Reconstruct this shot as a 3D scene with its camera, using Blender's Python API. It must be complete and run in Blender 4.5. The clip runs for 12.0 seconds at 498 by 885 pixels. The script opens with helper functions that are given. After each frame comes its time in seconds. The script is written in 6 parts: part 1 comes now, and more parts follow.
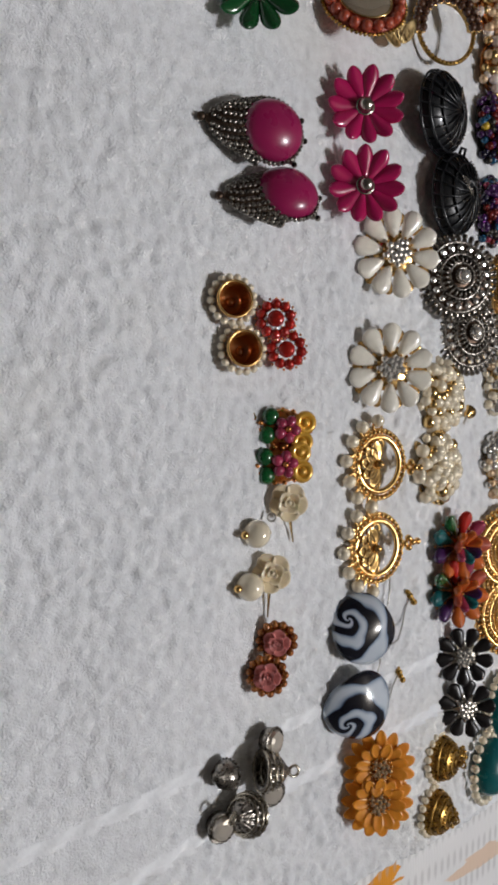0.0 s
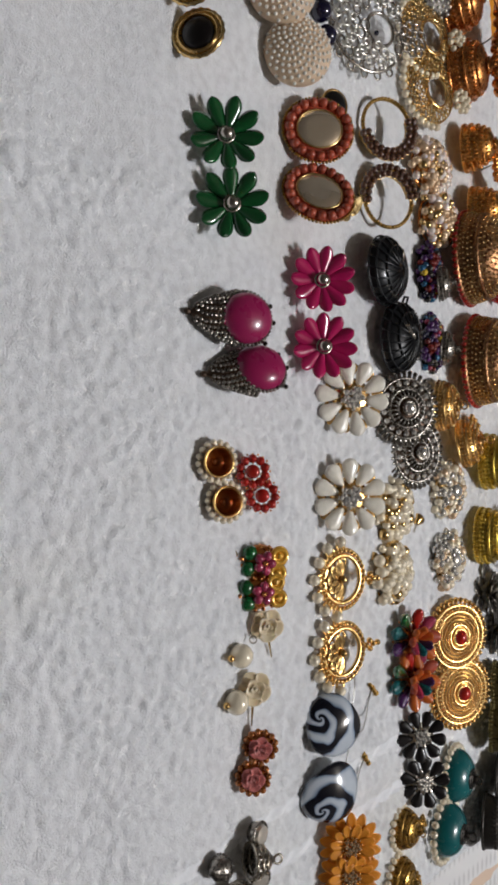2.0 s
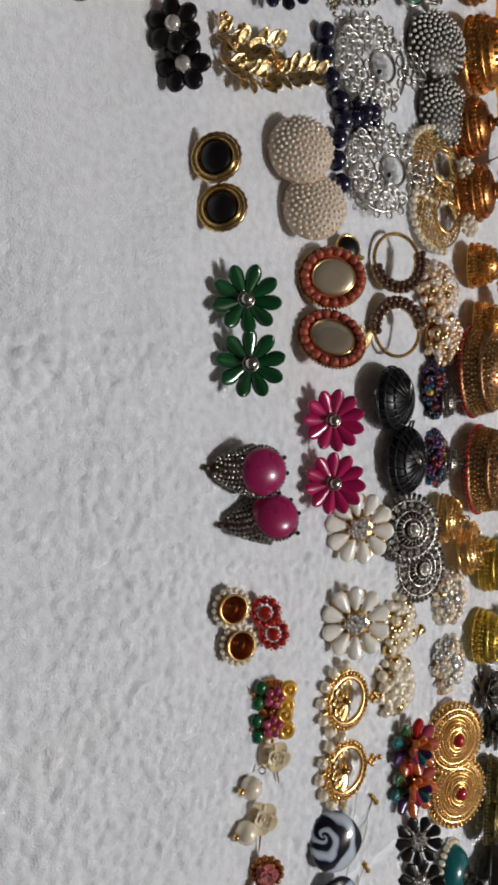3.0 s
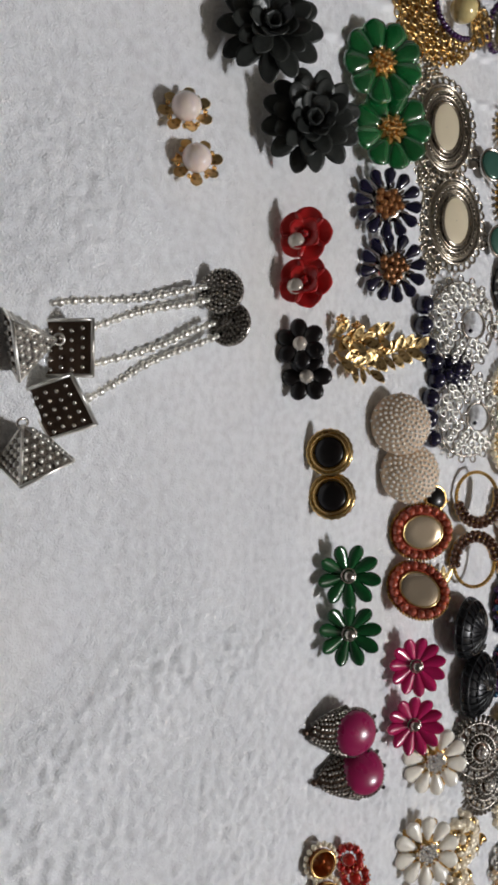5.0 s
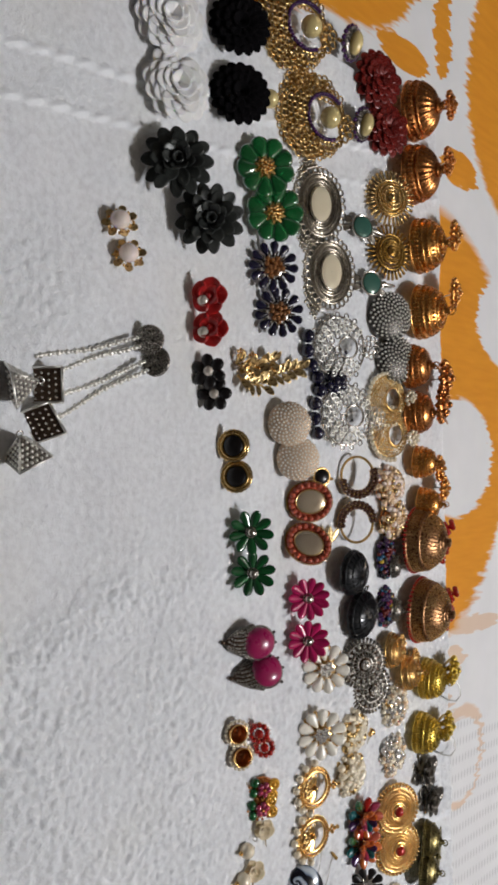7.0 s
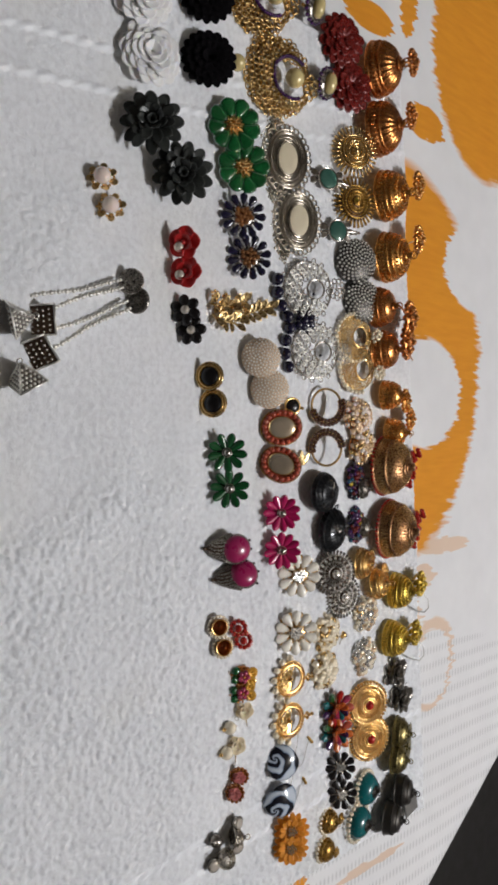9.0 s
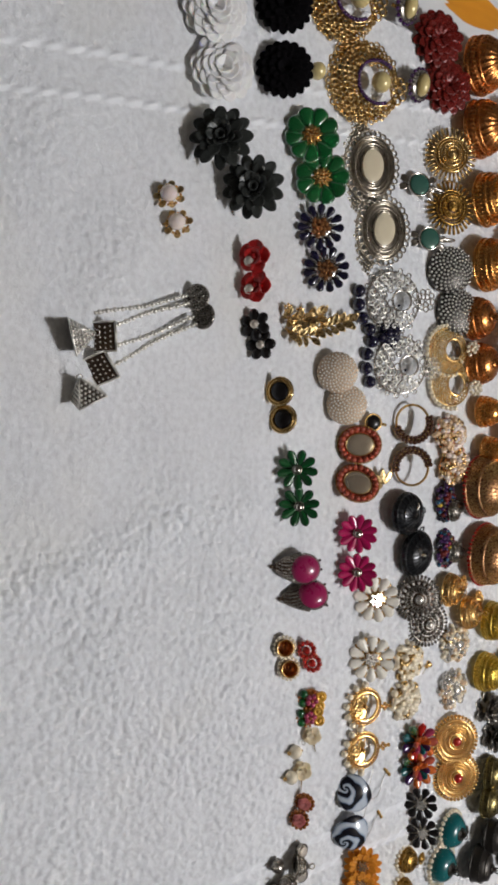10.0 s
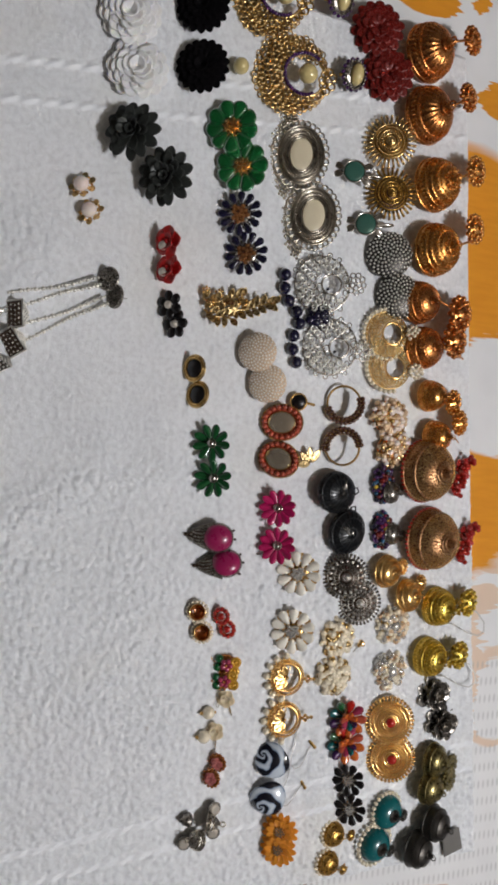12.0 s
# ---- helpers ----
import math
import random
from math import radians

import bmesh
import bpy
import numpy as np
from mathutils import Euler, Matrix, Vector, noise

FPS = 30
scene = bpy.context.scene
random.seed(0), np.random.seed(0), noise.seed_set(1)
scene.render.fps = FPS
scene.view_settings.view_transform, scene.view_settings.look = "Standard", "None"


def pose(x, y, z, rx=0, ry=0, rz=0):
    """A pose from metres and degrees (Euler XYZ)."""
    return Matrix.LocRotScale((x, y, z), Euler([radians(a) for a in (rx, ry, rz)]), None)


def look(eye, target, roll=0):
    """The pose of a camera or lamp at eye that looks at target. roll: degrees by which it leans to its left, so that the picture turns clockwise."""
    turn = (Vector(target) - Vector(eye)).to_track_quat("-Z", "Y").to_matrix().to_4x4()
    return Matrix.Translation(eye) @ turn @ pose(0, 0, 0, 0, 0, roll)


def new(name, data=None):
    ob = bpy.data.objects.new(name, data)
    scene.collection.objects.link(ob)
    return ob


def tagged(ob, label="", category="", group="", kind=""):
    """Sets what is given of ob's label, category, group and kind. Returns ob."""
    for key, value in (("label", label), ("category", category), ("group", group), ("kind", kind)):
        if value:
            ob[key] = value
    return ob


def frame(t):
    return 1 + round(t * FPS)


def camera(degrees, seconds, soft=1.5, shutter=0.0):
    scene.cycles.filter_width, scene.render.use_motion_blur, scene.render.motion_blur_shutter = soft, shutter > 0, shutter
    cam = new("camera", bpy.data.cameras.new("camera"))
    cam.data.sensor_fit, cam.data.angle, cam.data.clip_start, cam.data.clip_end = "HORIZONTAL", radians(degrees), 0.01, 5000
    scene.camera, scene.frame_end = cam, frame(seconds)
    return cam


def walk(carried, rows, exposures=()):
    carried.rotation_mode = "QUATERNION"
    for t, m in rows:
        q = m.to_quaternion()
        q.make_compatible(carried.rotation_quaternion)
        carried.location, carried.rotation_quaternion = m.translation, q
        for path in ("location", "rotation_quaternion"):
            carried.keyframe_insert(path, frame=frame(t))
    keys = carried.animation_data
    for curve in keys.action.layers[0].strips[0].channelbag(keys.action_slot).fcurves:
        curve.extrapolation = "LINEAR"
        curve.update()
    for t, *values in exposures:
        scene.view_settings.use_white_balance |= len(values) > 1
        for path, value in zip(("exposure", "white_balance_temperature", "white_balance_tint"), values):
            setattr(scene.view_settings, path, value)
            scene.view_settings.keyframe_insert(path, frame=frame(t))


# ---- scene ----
cam = camera(36.8, 12.0, soft=3.2)
PATH = [
    (0, (0.01815, 0.08488, 0.18340), (0.02511, 0.28306, -0.04172), 93.02),
    (0.5, (0.00629, 0.07850, 0.18766), (0.01251, 0.27971, -0.03478), 92.83),
    (1, (-0.00149, 0.06605, 0.19561), (0.00344, 0.27080, -0.02360), 91.83),
    (1.5, (-0.01150, 0.05812, 0.20159), (-0.00964, 0.26507, -0.01559), 90.48),
    (2, (-0.02518, 0.05015, 0.20789), (-0.02741, 0.26078, -0.00572), 89.67),
    (2.5, (-0.04745, 0.04573, 0.21539), (-0.04783, 0.25905, 0.00445), 90.29),
    (3, (-0.08194, 0.03433, 0.21479), (-0.08414, 0.24506, 0.00127), 90.75),
    (3.2, (-0.09623, 0.02874, 0.21737), (-0.10114, 0.23789, 0.00235), 90.43),
    (4.8, (-0.16979, -0.00567, 0.21355), (-0.17965, 0.19432, -0.00985), 91.65),
    (5, (-0.18047, -0.01307, 0.20865), (-0.19082, 0.19098, -0.01103), 92.03),
    (5.5, (-0.19106, -0.02647, 0.22287), (-0.20485, 0.17647, 0.00236), 90.93),
    (6, (-0.21135, -0.04931, 0.25386), (-0.22987, 0.15498, 0.03495), 88.71),
    (6.5, (-0.20293, -0.06264, 0.30970), (-0.21745, 0.14323, 0.09197), 89.53),
    (7, (-0.17978, -0.07755, 0.32636), (-0.18798, 0.13105, 0.11092), 90.76),
    (7.5, (-0.16655, -0.09533, 0.34270), (-0.16542, 0.11851, 0.13229), 91.30),
    (9.3, (-0.15645, -0.10083, 0.38856), (-0.14659, 0.09845, 0.16453), 93.73),
    (9.5, (-0.15763, -0.09060, 0.38518), (-0.14750, 0.09751, 0.15171), 94.20),
    (10, (-0.16489, -0.05311, 0.41095), (-0.15902, 0.10489, 0.15600), 94.37),
    (10.5, (-0.16249, -0.01163, 0.44165), (-0.15669, 0.12977, 0.17713), 94.77),
    (11, (-0.16096, 0.00513, 0.46762), (-0.15659, 0.13434, 0.19691), 94.82),
    (11.5, (-0.15684, 0.02974, 0.48757), (-0.15275, 0.14851, 0.21211), 95.30),
    (12, (-0.15003, 0.05802, 0.49942), (-0.14478, 0.17326, 0.22249), 96.25),
]
walk(cam, [(t, look(eye, target, roll)) for t, eye, target, roll in PATH],
     [(0, -0.1), (2.5, -0.04), (5.5, 0.13), (7, 0.08), (10, 0.06), (12, -0.02)])

# ---- light: one lamp in a dim room, far side of the bed ----
world = bpy.data.worlds.new("room_air")
scene.world = world
world.use_nodes = True
world.node_tree.nodes["Background"].inputs[0].default_value = (0.75, 0.82, 1.0, 1)
world.node_tree.nodes["Background"].inputs[1].default_value = 0.005
bulb = bpy.data.lights.new("room_lamp", "POINT")
bulb.energy, bulb.shadow_soft_size, bulb.color = 92, 0.11, (0.885, 0.91, 0.985)
lamp = new("room_lamp", bulb)
lamp.location = (0.36, 1.12, 1.95)

MM = 0.001


# ---- materials ----
def mat(name, color, rough=0.4, metal=0.0, bump=0.0, size=400, vary=0.12, coat=0.0, trans=0.0, dirt_shade=None, dirt_shade_at=0.5, sub=0.0, spec=0.5):
    m = bpy.data.materials.new(name)
    m.use_nodes = True
    n, l = m.node_tree.nodes, m.node_tree.links
    b = n["Principled BSDF"]
    tc = n.new("ShaderNodeTexCoord")
    info = n.new("ShaderNodeObjectInfo")
    fine, broad = n.new("ShaderNodeTexNoise"), n.new("ShaderNodeTexNoise")
    fine.inputs["Scale"].default_value, broad.inputs["Scale"].default_value = size, size * 0.22
    fine.inputs["Detail"].default_value = 3
    for q in (fine, broad):
        l.new(tc.outputs["Object"], q.inputs["Vector"])
    add = n.new("ShaderNodeMath")
    l.new(fine.outputs[0], add.inputs[0])
    l.new(broad.outputs[0], add.inputs[1])
    add2 = n.new("ShaderNodeMath")
    l.new(add.outputs[0], add2.inputs[0])
    l.new(info.outputs["Random"], add2.inputs[1])
    rng = n.new("ShaderNodeMapRange")
    rng.inputs["From Min"].default_value, rng.inputs["From Max"].default_value = 0.6, 2.2
    rng.inputs["To Min"].default_value, rng.inputs["To Max"].default_value = 1 - vary, 1 + vary
    l.new(add2.outputs[0], rng.inputs["Value"])
    mul = n.new("ShaderNodeVectorMath")
    mul.operation = "SCALE"
    mul.inputs[0].default_value = color
    l.new(rng.outputs[0], mul.inputs["Scale"])
    out = mul.outputs[0]
    # noise blends in a dark tone: tarnish on most metals, shade on leaf gold
    if dirt_shade:
        mix = n.new("ShaderNodeMix")
        mix.data_type = "RGBA"
        ramp = n.new("ShaderNodeMapRange")
        ramp.inputs["From Min"].default_value, ramp.inputs["From Max"].default_value = dirt_shade_at - 0.08, dirt_shade_at + 0.08
        l.new(fine.outputs[0], ramp.inputs["Value"])
        l.new(ramp.outputs[0], mix.inputs["Factor"])
        l.new(out, mix.inputs["A"])
        mix.inputs["B"].default_value = (*dirt_shade, 1)
        out = mix.outputs["Result"]
    l.new(out, b.inputs["Base Color"])
    r2 = n.new("ShaderNodeMapRange")
    r2.inputs["To Min"].default_value, r2.inputs["To Max"].default_value = rough * 0.75, min(1, rough * 1.3)
    l.new(fine.outputs[0], r2.inputs["Value"])
    l.new(r2.outputs[0], b.inputs["Roughness"])
    b.inputs["Metallic"].default_value = metal
    b.inputs["Coat Weight"].default_value = coat
    b.inputs["Specular IOR Level"].default_value = spec
    b.inputs["Coat Roughness"].default_value = 0.08
    b.inputs["Transmission Weight"].default_value = trans
    if sub:
        b.inputs["Subsurface Weight"].default_value = sub
        b.inputs["Subsurface Radius"].default_value = (0.003, 0.002, 0.001)
        b.inputs["Subsurface Scale"].default_value = 1.0
    if bump:
        bp = n.new("ShaderNodeBump")
        bp.inputs["Strength"].default_value, bp.inputs["Distance"].default_value = bump, 0.0006
        l.new(fine.outputs[0], bp.inputs["Height"])
        l.new(bp.outputs[0], b.inputs["Normal"])
    return m


GOLD = mat("polished_gold", (0.88, 0.56, 0.21), 0.22, 1, 0.25, 500)
DGOLD = mat("antique_gold", (0.52, 0.31, 0.08), 0.3, 1, 0.4, 600, dirt_shade=(0.07, 0.035, 0.01), dirt_shade_at=0.6)
YGOLD = mat("matt_yellow_gold", (0.72, 0.52, 0.10), 0.3, 1, 0.5, 700, dirt_shade=(0.16, 0.10, 0.01), dirt_shade_at=0.62)
PGOLD = mat("pale_gold", (0.80, 0.56, 0.24), 0.24, 1, 0.3, 500, dirt_shade=(0.2, 0.11, 0.03), dirt_shade_at=0.66)
COPPER = mat("copper_gold", (0.70, 0.29, 0.09), 0.28, 1, 0.35, 600, dirt_shade=(0.16, 0.04, 0.01), dirt_shade_at=0.6)
SILVER = mat("silver", (0.58, 0.54, 0.48), 0.22, 1, 0.2, 500)
OXID = mat("oxidised_silver", (0.36, 0.33, 0.29), 0.28, 1, 0.4, 700, dirt_shade=(0.035, 0.03, 0.025), dirt_shade_at=0.56)
OLIVE = mat("olive_bronze", (0.32, 0.26, 0.11), 0.34, 1, 0.4, 600, dirt_shade=(0.05, 0.04, 0.015), dirt_shade_at=0.58)
GUNMETAL = mat("dark_gunmetal", (0.075, 0.068, 0.06), 0.4, 0.9, 0.4, 600)
WIRE = mat("steel_wire", (0.55, 0.53, 0.50), 0.3, 1, 0.0)
PEARL = mat("ivory_pearl", (0.92, 0.81, 0.61), 0.16, 0.12, 0.0, 300, 0.08, coat=0.8)
PINKPEARL = mat("pale_pink_pearl", (0.90, 0.76, 0.68), 0.16, 0.0, 0.0, 300, 0.06, coat=0.7, sub=0.2)
GOLDPEARL = mat("golden_pearl", (0.72, 0.58, 0.26), 0.2, 0.1, 0.0, 300, 0.06, coat=0.7)
PEACHPEARL = mat("peach_seed_pearl", (0.78, 0.55, 0.34), 0.2, 0.3, 0.0, 300, 0.12, coat=0.6)
CRYSTAL = mat("cut_crystal", (0.80, 0.78, 0.74), 0.07, 0.75, 0.0, 300, 0.3)
CHAMPAGNE = mat("champagne_crystal", (0.66, 0.47, 0.28), 0.1, 0.7, 0.0, 300, 0.3)
AMBER = mat("amber_enamel", (0.42, 0.14, 0.03), 0.2, 0.4, 0.1, 300, coat=0.8)
MAGENTA = mat("magenta_enamel", (0.45, 0.009, 0.095), 0.2, 0.0, 0.05, 300, 0.16, coat=0.6)
FUCHSIA = mat("fuchsia_cabochon", (0.34, 0.012, 0.09), 0.28, 0.0, 0.0, 200, 0.08, coat=0.4)
GREEN = mat("green_enamel", (0.006, 0.072, 0.018), 0.16, 0.0, 0.05, 300, 0.25, coat=0.7)
LEAFGREEN = mat("green_glass_petal", (0.006, 0.13, 0.03), 0.1, 0.0, 0.05, 300, 0.3, coat=0.9, trans=0.3)
CREAM = mat("cream_enamel", (0.92, 0.87, 0.75), 0.26, 0.0, 0.05, 300, 0.06, coat=0.4)
ORANGE = mat("orange_resin", (0.82, 0.30, 0.03), 0.3, 0.0, 0.15, 500, 0.2, coat=0.3, sub=0.1)
BLACK = mat("black_enamel", (0.008, 0.006, 0.006), 0.3, 0.0, 0.05, 300, 0.3, coat=0.15, spec=0.35)
FELT = mat("black_cloth", (0.0035, 0.003, 0.0035), 1.0, 0.0, 0.5, 900, 0.3, spec=0.08)
WHITE = mat("white_satin_petal", (0.90, 0.88, 0.85), 0.6, 0.0, 0.15, 500, 0.05, spec=0.3, sub=0.15)
GREY = mat("dark_grey_foil_petal", (0.035, 0.038, 0.034), 0.36, 0.2, 0.25, 500, 0.45)
WINE = mat("dark_red_petal", (0.15, 0.011, 0.008), 0.26, 0.1, 0.2, 500, 0.25)
RED = mat("red_resin", (0.50, 0.015, 0.015), 0.32, 0.0, 0.1, 400, 0.12, coat=0.2)
RUBY = mat("red_stone", (0.46, 0.016, 0.010), 0.1, 0.2, 0.0, 300, 0.25, coat=0.7)
PINK = mat("dusty_pink_resin", (0.62, 0.20, 0.18), 0.4, 0.0, 0.1, 400, 0.12)
PLUMSTONE = mat("pink_stone", (0.36, 0.035, 0.085), 0.12, 0.1, 0.0, 300, 0.25, coat=0.8)
IVORY = mat("ivory_resin", (0.88, 0.73, 0.50), 0.35, 0.0, 0.1, 400, 0.08, sub=0.15)
CORAL = mat("coral_bead", (0.44, 0.075, 0.035), 0.32, 0.0, 0.05, 400, 0.14, coat=0.3)
NAVY = mat("navy_bead", (0.007, 0.006, 0.026), 0.12, 0.0, 0.0, 300, 0.2, coat=0.8)
PURPLE = mat("purple_stone", (0.055, 0.012, 0.085), 0.15, 0.1, 0.0, 300, 0.3, coat=0.8)
TEAL = mat("teal_enamel", (0.005, 0.125, 0.13), 0.25, 0.0, 0.1, 300, 0.15, coat=0.5)
TEALSTONE = mat("green_glass_stone", (0.05, 0.16, 0.12), 0.04, 0.25, 0.0, 200, 0.1, coat=1.0, spec=1.0)
# cream tint and a diffuse share paint a bright ceiling's reflection into the mirror
MIRROR = mat("mirror_with_cream_reflection", (0.95, 0.80, 0.60), 0.05, 0.8, 0.0, 200, 0.02)
BROWNSTONE = mat("brown_glass_stone", (0.10, 0.04, 0.02), 0.1, 0.1, 0.0, 300, 0.2, coat=0.9)
TANGERINE = mat("orange_stone", (0.60, 0.13, 0.02), 0.15, 0.0, 0.0, 300, 0.2, coat=0.7)
BLUEBEAD = mat("blue_seed_bead", (0.015, 0.09, 0.18), 0.2, 0.0, 0.0, 300, 0.2, coat=0.5)
YELLOWBEAD = mat("yellow_seed_bead", (0.70, 0.45, 0.04), 0.25, 0.0, 0.0, 300, 0.2, coat=0.5)
ORANGEGOLD = mat("orange_gold", (0.82, 0.40, 0.11), 0.26, 1, 0.35, 600, dirt_shade=(0.20, 0.06, 0.01), dirt_shade_at=0.6)
HAMMERED = mat("hammered_gold", (0.78, 0.46, 0.13), 0.36, 1, 0.9, 380)
WARMSILVER = mat("champagne_silver", (0.60, 0.54, 0.44), 0.24, 1, 0.3, 500, dirt_shade=(0.12, 0.10, 0.07), dirt_shade_at=0.62)
BROWNAMBER = mat("brown_amber_crystal", (0.36, 0.15, 0.05), 0.12, 0.5, 0.0, 300, 0.35, coat=0.7)
YELLOWGLASS = mat("yellow_glass", (0.78, 0.42, 0.05), 0.12, 0.3, 0.0, 300, 0.2, coat=0.8)
SMOKYGLASS = mat("smoky_cut_glass", (0.62, 0.56, 0.48), 0.08, 0.35, 0.0, 300, 0.2, coat=0.8)
SEEDPEARL = mat("white_seed_pearl", (0.97, 0.93, 0.85), 0.2, 0.0, 0.0, 300, 0.04, coat=0.5)
# brown mottling puts the shadows between the leaves into the gold
LEAFGOLD = mat("shade_mottled_leaf_gold", (0.76, 0.56, 0.27), 0.34, 1, 0.4, 500, 0.2, dirt_shade=(0.22, 0.13, 0.04), dirt_shade_at=0.62)
BRONZEBLACK = mat("blackened_bronze", (0.085, 0.055, 0.038), 0.42, 0.8, 0.4, 600, 0.3)
CREAMCLOTH = mat("cream_stud_ground", (0.66, 0.49, 0.33), 0.5, 0.0, 0.2, 500, 0.08)
BLACKWIRE = mat("black_painted_metal", (0.010, 0.011, 0.013), 0.3, 0.2, 0.1, 500, 0.3, coat=0.2)


def swirl_material():
    """Stripes that wind out of an eye near one edge and widen as they go."""
    m = bpy.data.materials.new("black_and_white_swirled_shell")
    m.use_nodes = True
    n, l = m.node_tree.nodes, m.node_tree.links
    b = n["Principled BSDF"]

    def calc(op, p, q=None):
        k = n.new("ShaderNodeMath")
        k.operation = op
        for i, value in enumerate((p, q)):
            if value is None:
                continue
            if isinstance(value, (int, float)):
                k.inputs[i].default_value = value
            else:
                l.new(value, k.inputs[i])
        return k.outputs[0]

    tc = n.new("ShaderNodeTexCoord")
    warp = n.new("ShaderNodeTexNoise")
    warp.inputs["Scale"].default_value, warp.inputs["Detail"].default_value = 110, 1
    l.new(tc.outputs["Object"], warp.inputs["Vector"])
    sep = n.new("ShaderNodeSeparateXYZ")
    l.new(tc.outputs["Object"], sep.inputs[0])
    u, v = calc("SUBTRACT", sep.outputs[0], 0.0030), calc("ADD", sep.outputs[1], 0.0062)
    far = calc("LOGARITHM", calc("ADD", calc("SQRT", calc("ADD", calc("MULTIPLY", u, u), calc("MULTIPLY", v, v))), 0.0012), 2.718)
    wind = calc("ADD", calc("MULTIPLY", calc("ARCTAN2", v, u), 2.0), calc("MULTIPLY", far, 7.4))
    wind = calc("ADD", wind, calc("MULTIPLY", warp.outputs[0], 7.5))
    wave = calc("MULTIPLY", calc("ADD", calc("SINE", wind), 1.0), 0.5)
    r = n.new("ShaderNodeValToRGB")
    e = r.color_ramp.elements
    e[0].position, e[0].color = 0.34, (0.006, 0.007, 0.014, 1)
    e[1].position, e[1].color = 0.95, (0.60, 0.66, 0.72, 1)
    for at_, c in ((0.46, (0.05, 0.07, 0.12, 1)), (0.58, (0.26, 0.34, 0.45, 1))):
        r.color_ramp.elements.new(at_).color = c
    l.new(wave, r.inputs[0])
    l.new(r.outputs[0], b.inputs["Base Color"])
    b.inputs["Roughness"].default_value = 0.14
    b.inputs["Coat Weight"].default_value = 0.8
    return m


SWIRL = swirl_material()


def towel_material():
    m = bpy.data.materials.new("white_terry_cotton")
    m.use_nodes = True
    n, l = m.node_tree.nodes, m.node_tree.links
    b = n["Principled BSDF"]
    tc = n.new("ShaderNodeTexCoord")
    a, c, d = (n.new("ShaderNodeTexNoise") for _ in range(3))
    for q, s, det in ((a, 1500, 3), (c, 300, 3), (d, 9, 2)):
        q.inputs["Scale"].default_value, q.inputs["Detail"].default_value = s, det
        l.new(tc.outputs["Object"], q.inputs["Vector"])
    ramp = n.new("ShaderNodeValToRGB")
    ramp.color_ramp.elements[0].color = (0.79, 0.795, 0.80, 1)
    ramp.color_ramp.elements[1].color = (0.905, 0.915, 0.925, 1)
    ramp.color_ramp.elements[0].position, ramp.color_ramp.elements[1].position = 0.3, 0.6
    l.new(c.outputs[0], ramp.inputs[0])
    mix = n.new("ShaderNodeMix")
    mix.data_type = "RGBA"
    mix.inputs["B"].default_value = (0.86, 0.845, 0.79, 1)
    stain = n.new("ShaderNodeMapRange")
    stain.inputs["From Min"].default_value, stain.inputs["From Max"].default_value = 0.55, 0.7
    stain.inputs["To Max"].default_value = 0.5
    l.new(d.outputs[0], stain.inputs["Value"])
    l.new(stain.outputs[0], mix.inputs["Factor"])
    l.new(ramp.outputs[0], mix.inputs["A"])
    l.new(mix.outputs["Result"], b.inputs["Base Color"])
    b.inputs["Roughness"].default_value = 0.95
    b.inputs["Sheen Weight"].default_value = 0.25
    sm = n.new("ShaderNodeMath")
    l.new(a.outputs[0], sm.inputs[0])
    l.new(c.outputs[0], sm.inputs[1])
    bp = n.new("ShaderNodeBump")
    bp.inputs["Strength"].default_value, bp.inputs["Distance"].default_value = 0.8, 0.0009
    l.new(sm.outputs[0], bp.inputs["Height"])
    l.new(bp.outputs[0], b.inputs["Normal"])
    return m


